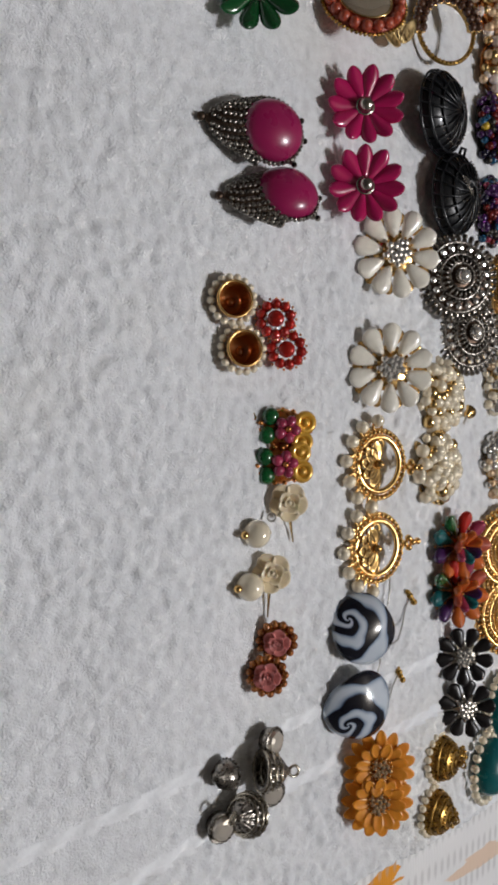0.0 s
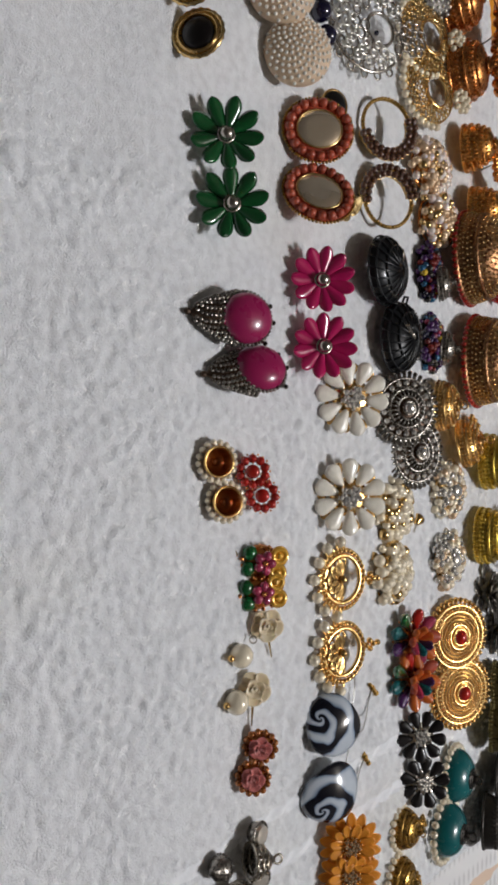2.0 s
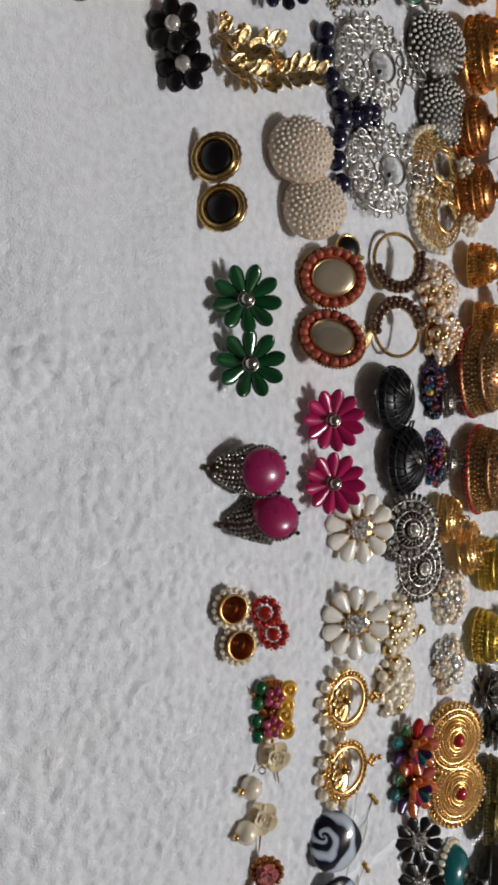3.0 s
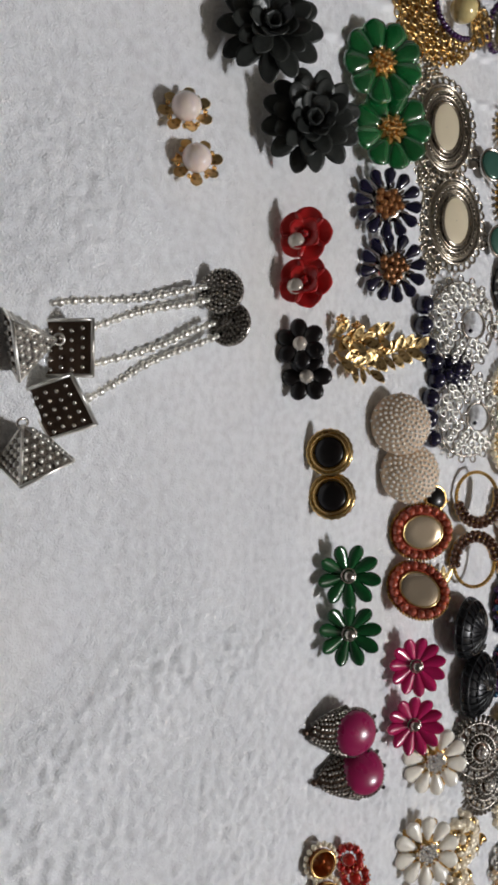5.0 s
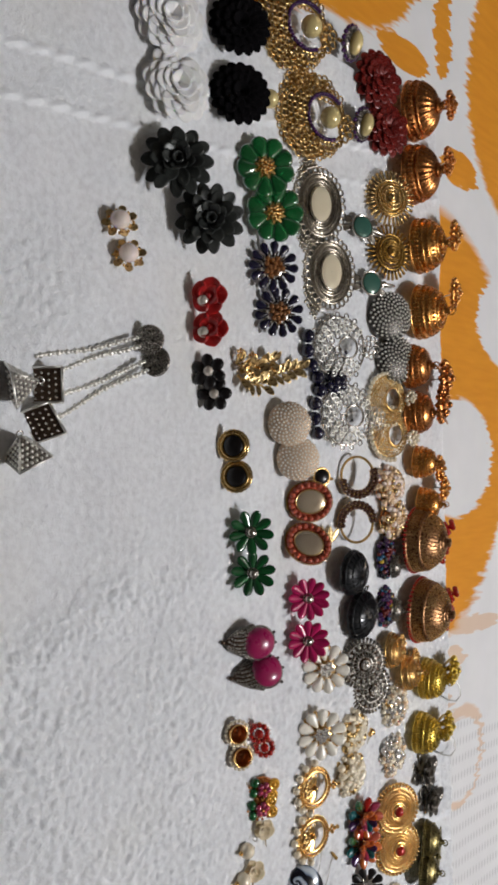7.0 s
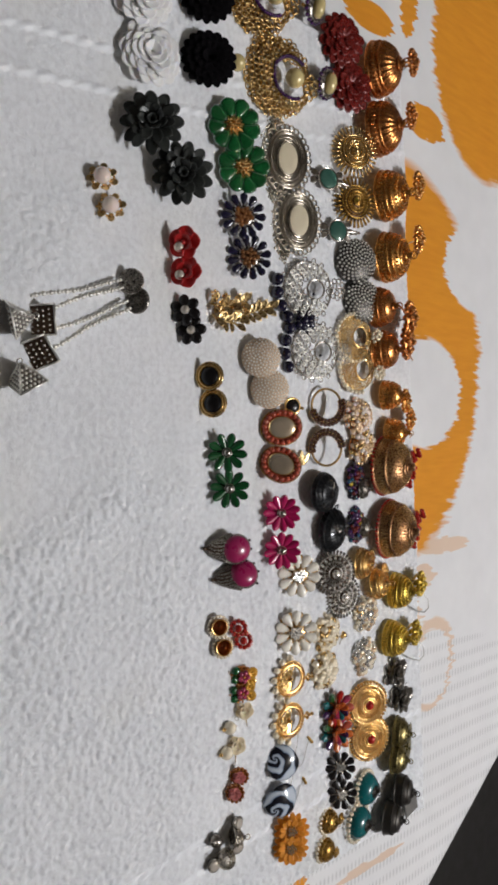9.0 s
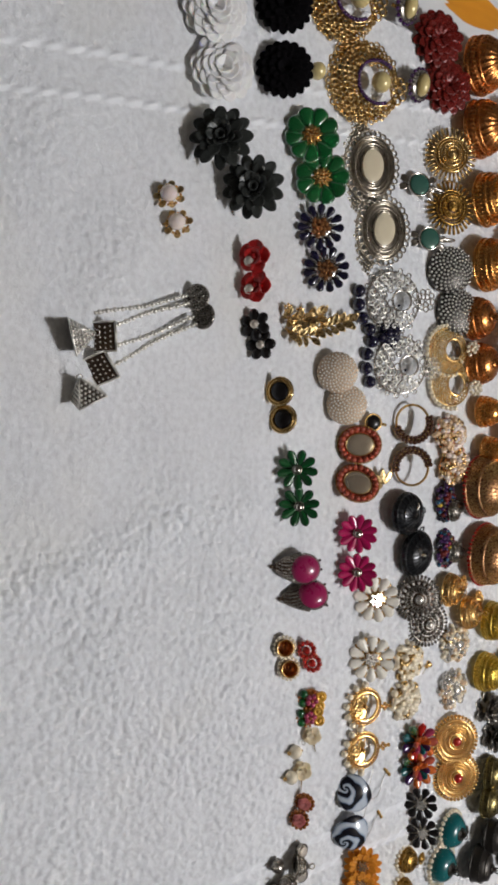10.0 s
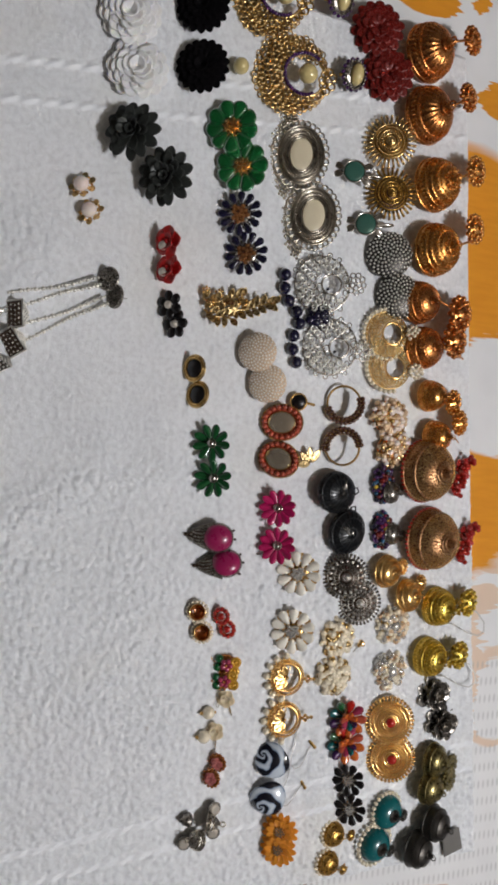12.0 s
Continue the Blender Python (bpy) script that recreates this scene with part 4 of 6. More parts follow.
def black_blossom(x, y, turn):
    a, h = lean(7.5)
    t = thing("blossom_earring", x, y, h, a, 0, turn, "black enamel six-petal blossom stud with a crystal centre", "earring", "black blossom studs")
    me = shape("round_petal", BLACK, lambda g: g.ball((6.2, 0, 0), 3.6, (1.15, 1, 0.55), 12, 7))
    for i in range(6):
        part("petal", me, t, at(0, 0, 0, 0, 0, 60 * i))
    stone(t, "blossom", SMOKYGLASS, 2.9, 1.4, s=(1, 1, 0.8), name="crystal")
    post(t)


black_blossom(-0.2305, 0.1979, 10)
black_blossom(-0.2182, 0.2029, 35)


def black_oval(x, y, spin):
    a, h = lean(9.2)
    a += 8
    t = thing("oval_stud", x, y, h, a, spin, 0, "gold rope-edged stud with an oval black stone", "earring", "black oval studs")
    part("plate", shape("oval_plate", DGOLD, lambda g: g.turn([(8.8, -1.0), (9.2, -0.2), (8.6, 0.6), (7.2, 0.4), (6.6, 0.2), (0.02, 0.2)], 32)), t)
    part("rope_edge", shape("rope_edge", PGOLD, lambda g: (g.rope(8.9, 0.3, 1.05), g.rope(7.5, 0.7, 0.6))), t)
    part("inner_rim", shape("oval_inner", GOLD, lambda g: (g.ring((0, 0, 0.9), 7.1, 7.1, 0.55, 36, 6))), t)
    stone(t, "oval", BLACK, 6.4, 0.5, s=(1.0, 0.95, 0.3))
    post(t)


black_oval(-0.1894, 0.2187, 0)
black_oval(-0.1716, 0.2222, -8)

for xy, tn in (((-0.1388, 0.2344), 5), ((-0.1144, 0.2374), 24)):
    enamel_flower(*xy, 13.6, GREEN, "glossy dark green enamel daisy stud with a steel bead", "green daisies", turn=tn, count=9, width=0.46)


def acorn(x, y, spin, side):
    t = thing("acorn_earring", x, y, 8.4, 17, spin, 0, "oxidised silver acorn earring with a fuchsia cabochon", "earring", "fuchsia acorns")
    STANCE[t.name] = STANCE[t.name] @ Matrix.Scale(1.0, 4)
    face = at(0, 0, 0, 0, side, 0)
    lie = face @ at(0, 0, -1, 90, 0, 0) @ Matrix.Diagonal((1, 0.5, 1, 1))

    def cap(g):
        g.turn([(8.6, -5.0), (9.4, -2.0), (9.2, 1), (8.2, 4), (6.6, 8), (4.6, 11.5), (2.2, 14.5), (0.7, 16.5)], 26)
        g.ball((0, 0, 17.4), 1.4, (1, 2, 1), 8, 5)

    def scale_rows(g):
        for i in range(11):
            q = i / 11
            z = -1.5 + 17.0 * q
            r = 9.7 * (1 - q) ** 0.55 + 0.4
            n = max(6, int(r * 2.6))
            for j in range(n):
                b = 2 * math.pi * (j + 0.5 * (i % 2)) / n
                g.ball((r * math.cos(b), r * math.sin(b), z), 0.82, (1, 1.8, 1), 6, 4)

    part("cap", shape("acorn_cap", BRONZEBLACK, cap), t, lie)
    part("scale_relief", shape("acorn_scales", OXID, scale_rows), t, lie)
    part("cabochon", shape("acorn_cabochon", FUCHSIA, lambda g: g.ball((0, 0, 0), 9.3, (1.02, 1.10, 0.62), 24, 14)), t, face @ at(0, 5.2, 1.6), "fuchsia cabochon")
    part("rope_rim", shape("acorn_rim", OXID, lambda g: beads_round(g, 9.9, 10.6, 0.85, 42, 0, 6, 4)), t, face @ at(0, 5.2, 1.0))
    drop = shape("acorn_drop", OXID, lambda g: g.ball((0, 0, 0), 1.5, n=8, k=5).ball((0, 1.8, 0), 1.0, n=8, k=5))
    for a in (-42, 0, 30):
        part("drop_bead", drop, t, face @ at(0, 5.2, 0, 0, 0, a) @ at(0, 10.4, 0))


acorn(-0.0732, 0.2380, -3, 0)
acorn(-0.0542, 0.2455, 6, -28)


def pearl_cup(x, y, spin):
    t = thing("cup_earring", x, y, 5.6, 20, spin, 0, "amber-lined gold cup stud ringed with seed pearls", "earring", "pearl ringed cups")
    STANCE[t.name] = STANCE[t.name] @ Matrix.Scale(0.95, 4)
    part("cup", shape("gold_cup", AMBER, lambda g: g.turn([(3.0, -5.0), (5.0, -3.5), (6.0, 1.2), (6.0, 2.6), (5.5, 2.9), (5.1, 1.6), (4.6, -2.4), (3.8, -4.0), (0.02, -4.4)], 26)), t)
    part("cup_rim", shape("gold_cup_rim", GOLD, lambda g: g.ring((0, 0, 2.7), 5.8, 5.8, 0.5, 26)), t)
    part("knob", shape("cup_knob", AMBER, lambda g: g.ball((0, 0.8, -3.8), 1.5, (1, 1, 0.5), 12, 7)), t)
    bead_parts(t, "cup", PEARL, 7.4, 7.4, 1.35, 17, 0.2, name="pearl")


pearl_cup(-0.0202, 0.2331, 0)
pearl_cup(-0.0054, 0.2375, -10)


def ruby_stud(x, y, turn):
    a, h = lean(6.4)
    t = thing("flower_stud", x, y, h, a - 15, 0, turn, "small red stone flower stud set in copper", "earring", "red stone flowers")
    bead_parts(t, "ruby petal", RUBY, 4.9, 4.9, 1.9, 10, 0.0, name="petal")
    part("claw_setting", shape("ruby_claws", COPPER, lambda g: (beads_round(g, 6.6, 6.6, 0.5, 20, 0.4, 6, 4), beads_round(g, 3.2, 3.2, 0.36, 10, 1.5, 6, 4))), t)
    stone(t, "ruby", RUBY, 2.8, 1.2, s=(1, 1, 0.6), name="centre_stone")
    post(t)


ruby_stud(-0.0163, 0.2510, 0)
ruby_stud(-0.0069, 0.2562, 12)


def posy(x, y, turn):
    t = thing("posy_earring", x, y, 4.4, 25, 0, turn, "small gold posy stud of green, pink and yellow stones", "earring", "stone posies")
    STANCE[t.name] = STANCE[t.name] @ Matrix.Scale(1.25, 4)
    leaf = shape("posy_leaf", LEAFGREEN, lambda g: g.ball((0, 0, 0), 2.5, (1, 1, 0.7), 10, 6))
    for px, py in ((-2.6, -4.6), (2.4, -4.8)):
        part("green_stone", leaf, t, at(px, py, 0.8))
    pink = shape("posy_pink", PLUMSTONE, lambda g: g.ball((2.2, 0, 0), 1.75, (1, 0.9, 0.7), 9, 6))
    for i in range(5):
        part("pink_stone", pink, t, at(0, 0.2, 2.0, 0, 0, 72 * i + 20))
    rim = shape("posy_yellow", YELLOWGLASS, lambda g: (g.ring((0, 0, 0), 2.2, 2.2, 1.0, 16, 7), g.ball((0, 0, -0.4), 1.6, n=8, k=5)))
    for px in (-2.6, 2.6):
        part("gold_cup", rim, t, at(px, 5.2, 1.0))
    part("setting", shape("posy_setting", COPPER, lambda g: (g.ball((0, 0, -1.2), 1, (5.4, 7.4, 1.6), 14, 6), [g.ball((5.0 * math.cos(k), 7.0 * math.sin(k), 0.9), 0.75, n=6, k=4) for k in np.arange(0, 6.28, 0.42)], g.ball((0, 0.2, 2.9), 0.9, n=6, k=4))), t)
    part("drop_ball", shape("posy_ball", GOLD, lambda g: g.ball((0, 0, 0), 2.4, n=10, k=6).ball((0, -2.4, 0), 1.0, n=8, k=5)), t, at(-1.5, -10.0, -1))


posy(0.0191, 0.2579, -8)
posy(0.0308, 0.2571, 8)


def cream_rose(x, y, px, py, spin):
    t = thing("rose_earring", x, y, 5.4, 35, spin, 0, "carved ivory resin rose with a pearl drop", "earring", "ivory rose drops")
    rose(t, "ivory rose", IVORY, 6.8)
    back = STANCE[t.name].inverted()
    q = Vector(((px - x) / MM, (py - y) / MM, 4.6))
    pearl = part("pearl_drop", shape("pearl_drop", PEARL, lambda g: g.ball((0, 0, 0), 4.6, n=16, k=10)), t, back @ at(*q))
    part("gold_cap", shape("pearl_cap", GOLD, lambda g: g.ball((0, -5.2, 0), 1.4, n=8, k=5).ball((0, 5.0, 0), 1.1, n=8, k=5)), pearl)
    part("link", shape("rose_link", WIRE, lambda g: g.ring((0, 0, 0), 1.4, 1.4, 0.35, 10, 5)), t, back @ at(q.x * 0.5, q.y * 0.5, 4.6, 60))
    part("spike", shape("rose_spike", PGOLD, lambda g: g.tube([(0, 0, 0), (3, 0, -1), (11, 1, -3)], 0.9, 6, taper=0.3)), t, at(4, 1, -2))


cream_rose(0.0432, 0.2594, 0.0532, 0.2467, 6)
cream_rose(0.0663, 0.2526, 0.0702, 0.2444, -10)


def pink_rose(x, y, spin):
    a, h = lean(7.0)
    t = thing("rose_earring", x, y, h, a - 10, spin, 15, "dusty pink rose stud ringed with amber stones", "earring", "pink rose studs")
    rose(t, "pink rose", PINK, 4.8)
    bead_parts(t, "pink rim", AMBER, 5.9, 5.9, 1.35, 13, -0.5, name="rim_stone")
    part("back_plate", shape("pink_plate", COPPER, lambda g: g.turn([(6.2, -1.6), (6.4, -1.0), (0.02, -0.6)], 20)), t)
    post(t)


pink_rose(0.0892, 0.2550, 10)
pink_rose(0.0999, 0.2511, -4)


def silver_bell(x, y, spin, studs):
    t = thing("bell_earring", x, y, 6.0, -70, spin, 0, "small oxidised silver bell earring lying with its crystal stud", "earring", "small silver bells")
    part("bell", shape("small_bell", OXID, lambda g: g.ribbed([(4.6, 0.2), (6.0, 0), (6.4, 0.8), (6.1, 2.4), (5.2, 5), (3.6, 7.4), (1.8, 9), (0.8, 10.5), (0.02, 10.6)], 18, 0.05, 90)), t)
    for i, (z, q) in enumerate(((0.4, 6.4), (2.8, 6.1), (5.2, 5.2))):
        part("twisted_band", shape(("small_band", i), WARMSILVER, lambda g: g.rope(q, z, 0.85)), t)
    part("loop", shape("small_loop", WARMSILVER, lambda g: g.ring((0, 0, 0), 1.8, 1.8, 0.5, 12, 5)), t, at(0, 0, 12, 90))
    back = STANCE[t.name].inverted()
    for dx, dy, tip in studs:
        stud = part("stud", shape("small_stud", OXID, lambda g: (g.turn([(4.0, -3), (4.6, 0), (4.2, 0.8), (0.02, 0.6)], 20), g.rope(4.5, 0.6, 0.6))), t, back @ at(dx, dy, 5, tip, 0, 10))
        part("crystal", shape("small_crystal", SMOKYGLASS, lambda g: g.turn([(4.0, 0.6), (3.4, 1.9), (2.0, 2.3), (0.02, 2.3)], 10), False), stud)


silver_bell(0.1312, 0.2500, -8, ((-8, 6, -10), (9, 6, 15)))
silver_bell(0.1440, 0.2455, 160, ((1, -11, 12),))
stray = thing("bell_charm", 0.1290, 0.2375, 4.2, -75, 170, 0, "tiny ribbed silver bell charm on the towel", "charm", "")
part("charm", shape("tiny_bell", OXID, lambda g: (g.turn([(4.4, 0), (4.6, 1.0), (3.4, 4.5), (1.2, 6.5), (0.8, 8)], 22, 0.25, 14), beads_round(g, 4.5, 4.5, 0.55, 22, 0.2, 6, 4))), stray)

# ---- second row: flowers, mirrors, domes ----
for xy, tn, sp in (((-0.4158, 0.1591), 0, 0), ((-0.3815, 0.1660), 30, -12)):
    layered_flower(*xy, 20.5, WHITE, "large white satin many-petalled flower earring", "white flowers", rings=((1.0, 14, 4), (0.86, 13, 11), (0.70, 11, 19), (0.52, 9, 28), (0.34, 7, 40)), width=0.60, wild=0.6, turn=tn, spin=sp, tilt=16)
for xy, tn in (((-0.4321, 0.2067), 0), ((-0.3924, 0.2091), 20)):
    t = layered_flower(*xy, 18.6, FELT, "large matt black scalloped flower earring", "black cloth flowers", rings=((1.0, 18, 4), (0.84, 16, 14), (0.6, 12, 24), (0.34, 8, 40)), turn=tn, tilt=30, wild=0.1)
for xy, tn, sp in (((-0.3378, 0.1641), 0, 0), ((-0.3135, 0.1881), 30, 18)):
    layered_flower(*xy, 19.5, GREY, "large dark grey foil many-petalled flower earring", "grey flowers", turn=tn, spin=sp, tilt=38, wild=0.6)
for xy, tn in (((-0.3575, 0.2334), 0), ((-0.3322, 0.2430), 16)):
    jewel_flower(*xy, 18.2, LEAFGREEN, "translucent green glass petal flower stud with gold heart", "green glass flowers", heart=GOLD, count=9, width=0.62, bud=0.42, turn=tn, heart_part=0.28, claw=-0.12, claw_r=0.5)
for xy, tn in (((-0.2994, 0.2439), 0), ((-0.2727, 0.2503), 13)):
    jewel_flower(*xy, 15.6, NAVY, "navy stone petal flower stud with an amber crystal heart", "navy flowers", heart=BROWNAMBER, rim=SILVER, count=12, turn=tn, width=0.36, heart_part=0.46, bud=0.5, claw=-0.1, claw_r=0.7)


def leaf_branch(x, y, length, spin, count, seed):
    t = thing("leaf_earring", x, y, 3.2, 6, spin, 0, "matt gold leafy branch earring with small rosettes", "earring", "gold leaf branches")
    rnd = random.Random(seed)
    part("stem", shape(("stem", length), LEAFGOLD, lambda g: g.tube([(2 * math.sin(k * 0.7), length * (k / 8 - 0.5), 0.6 * math.sin(k)) for k in range(9)], 0.8, 6)), t)
    me = shape("gold_leaf", LEAFGOLD, lambda g: g.petal(0.4, 8.5, 4.8, 0.7, cup=0.9, curl=1.2, sharp=0.8, bias=1.0))
    for i in range(count):
        k = i / count
        part("leaf", me, t, at(2 * math.sin(k * 5.6), length * (k - 0.5), 0.4 + rnd.random() * 2, 0, 0, (35 if i % 2 else 145) + rnd.uniform(-25, 25)) @ at(0, 0, 0, rnd.uniform(-25, 25), -rnd.uniform(5, 35), 0))
    for k in (-0.42, -0.12):
        part("rosette", shape("rosette", GOLD, lambda g: (beads_round(g, 2.4, 2.4, 1.1, 6, 0, 7, 5), g.ball((0, 0, 0.8), 1.4, n=8, k=5))), t, at(-3 + 6 * k, length * k, 2.6))


leaf_branch(-0.2367, 0.2577, 40, 8, 17, 1)
leaf_branch(-0.2280, 0.2347, 22, -20, 10, 2)
leaf_branch(-0.2398, 0.2377, 30, 4, 13, 3)

for xy in ((-0.2052, 0.2640), (-0.1837, 0.2733)):
    beaded_dome(*xy, 13.9, "round cream dome stud covered with seed pearls", "seed pearl domes", count=130)


def coral_mirror(x, y, tilt, spin):
    t = thing("mirror_earring", x, y, 13.5 * math.sin(radians(tilt)) + 1.5, tilt, spin, 0, "oval mirror earring framed with coral beads", "earring", "coral mirrors")
    part("backing", shape("coral_backing", CORAL, lambda g: g.lay([[(a * q * math.cos(k * math.pi / 16), b * q * math.sin(k * math.pi / 16), z) for k in range(32)] for a, b, q, z in ((13.2, 15, 0.03, -1.6), (13.2, 15, 0.96, -1.6), (13.2, 15, 1, -0.8), (13.2, 15, 0.8, 0.2), (13.2, 15, 0.03, 0.2))], ring=True)), t)
    bead_parts(t, "coral", CORAL, 10.9, 12.8, 2.05, 19, 0.7)
    part("rope_edge", shape("coral_rope", DGOLD, lambda g: beads_round(g, 13.2, 15.2, 0.75, 60, -0.8, 6, 4)), t)
    part("mirror", shape("coral_mirror", MIRROR, lambda g: g.lay([[(7.4 * q * math.cos(k * math.pi / 16), 9.4 * q * math.sin(k * math.pi / 16), z) for k in range(32)] for q, z in ((1.0, 0.0), (1.0, 1.0), (0.97, 1.2), (0.5, 1.2), (0.02, 1.2))], ring=True)), t, None, "oval mirror")
    part("mirror_rim", shape("coral_mirror_rim", PGOLD, lambda g: g.ring((0, 0, 1.0), 7.7, 9.7, 0.5, 36, 6)), t)
    post(t)


coral_mirror(-0.1567, 0.2868, 32, 4)
coral_mirror(-0.1301, 0.2856, 38, -26)

for xy, tn in (((-0.0946, 0.2885), 8), ((-0.0673, 0.2898), 20)):
    enamel_flower(*xy, 13.7, MAGENTA, "glossy magenta enamel daisy stud with a steel bead", "magenta daisies", turn=tn, count=11, width=0.45)


def cream_flower(x, y, turn, spin):
    t = jewel_flower(x, y, 16.6, CREAM, "cream enamel petal flower stud with a crystal heart", "cream flowers", count=10, width=0.46, turn=turn, bud=0.5, heart_part=0.34, spin=spin, stones=16, claw=-0.12, claw_r=0.5)
    petals(t, "cream gold", GOLD, 10, 10, 15.2, 3.6, 1.4, z=-2.2, start=18, name="gold_petal")


cream_flower(-0.0469, 0.3083, 6, 6)
cream_flower(-0.0043, 0.3067, 0, 0)


def pearl_hoop(x, y, spin):
    t = thing("hoop_earring", x, y, 5.2, 9, spin, 0, "gold beaded hoop earring with pearl fringe and leaf inlay", "earring", "pearl fringed hoops")
    STANCE[t.name] = STANCE[t.name] @ Matrix.Scale(1.12, 4)
    part("hoop", shape("gold_hoop", GOLD, lambda g: (g.ring((0, 0, 0), 9.2, 9.2, 1.0, 40, 7), g.ring((0, 0, 0.3), 11.8, 11.2, 0.5, 40, 6))), t)
    bead_parts(t, "hoop grain", GOLD, 11.0, 10.6, 0.95, 34, 0.8, name="grain_bead")
    leaf = shape("inlay_leaf", GOLD, lambda g: g.petal(0.5, 8.4, 5.6, 0.8, cup=0.9, curl=1.4, sharp=0.8, bias=1.0))
    for a in (-158, -124, -90, -56, -22):
        part("inlay_leaf", leaf, t, at(0, -0.8, 0.4, 0, 0, a))
    part("inlay_lace", shape("inlay_lace", GOLD, lambda g: [g.ring((6.8 * math.cos(a), 6.8 * math.sin(a), 0.4), 1.5, 1.5, 0.45, 10, 5) for a in np.arange(3.2, 6.3, 0.42)]), t)
    part("inlay_bead", shape("inlay_bead", GOLD, lambda g: g.ball((0, 0, 0), 1.6, n=8, k=5)), t, at(0, -0.6, 1.2))
    eye = shape("fringe_ring", GOLD, lambda g: g.ring((0, 0, 0), 1.9, 1.9, 0.55, 14, 5))
    for i in range(7):
        a = radians(190 + i * 160 / 6)
        part("fringe_ring", eye, t, at(12.6 * math.cos(a), 12.0 * math.sin(a), 0.3))
        pm = shape("fringe_pearl", PEARL, lambda g: g.ball((0, 0, 0), 2.25, n=10, k=7))
        part("pearl", pm, t, at(14.6 * math.cos(a), 14.3 * math.sin(a), 0.8 - 0.5 * (i % 2)))
    part("hanger", shape("hoop_hanger", GOLD, lambda g: [g.ball((q, 12.5 + p, 0.5), 1.3, n=8, k=5) for q, p in ((0, 0), (-1.6, 1.8), (1.6, 1.8), (0, 3.6), (0, 6))]), t)


pearl_hoop(0.0315, 0.3068, -4)
pearl_hoop(0.0630, 0.3069, 4)


def swirl_drop(x, y, spin, tilt, hx, hy, hrz):
    t = thing("shell_earring", x, y, 13 * math.sin(radians(tilt)) + 2, tilt, spin, 0, "black and white swirled glossy shell disc on a hook", "earring", "swirled shell drops")

    def lens(g):
        rows = []
        for i in range(9):
            q = i / 8
            rows.append([(11.6 * max(q, 0.01) * math.cos(k * math.pi / 20) * (1 + 0.05 * math.cos(3 * k * math.pi / 20)), 11.6 * max(q, 0.01) * math.sin(k * math.pi / 20),
                          3.6 * (1 - q * q) + 1.4 * q * q * math.cos(2 * k * math.pi / 20)) for k in range(40)])
        for i in range(8, -1, -1):
            q = i / 8
            rows.append([(11.3 * max(q, 0.01) * math.cos(k * math.pi / 20) * (1 + 0.05 * math.cos(3 * k * math.pi / 20)), 11.3 * max(q, 0.01) * math.sin(k * math.pi / 20),
                          2.6 * (1 - q * q) - 1.2 + 1.4 * q * q * math.cos(2 * k * math.pi / 20)) for k in range(40)])
        g.lay(rows, ring=True)

    part("shell_disc", shape("shell_disc", SWIRL, lens), t, at(0, 0, 0, 0, 0, spin * 3) @ Matrix.Diagonal((1.06, 1.18, 1.06, 1)))
    back = STANCE[t.name].inverted()
    u, w = (hx - x) / MM, (hy - y) / MM
    for k in range(-1, 3):
        part("brass_bead", shape("brass_bead", DGOLD, lambda g: g.ball((0, 0, 0), 1.4, n=8, k=5)), t, back @ at(u, w, 2.0, 0, 0, hrz) @ at(k * 0.6, k * 2.0, 0, 0, 0, 0, 1 - 0.2 * (k % 2)))
    hook(t, back @ at(u, w, 1.8, 0, 0, hrz - 75) @ at(0, 1, 0), 1.25)


swirl_drop(0.0919, 0.2982, -14, 24, 0.0850, 0.3330, -30)
swirl_drop(0.1195, 0.2966, 8, 24, 0.1150, 0.3275, -40)
for xy, tn in (((0.1448, 0.3079), 0), ((0.1577, 0.3072), 11)):
    layered_flower(*xy, 13.8, ORANGE, "orange resin daisy stud with an amber crystal heart", "orange daisies", rings=((1.0, 14, 6), (0.78, 12, 22)), heart=CHAMPAGNE, turn=tn, width=0.36, wild=0.12)


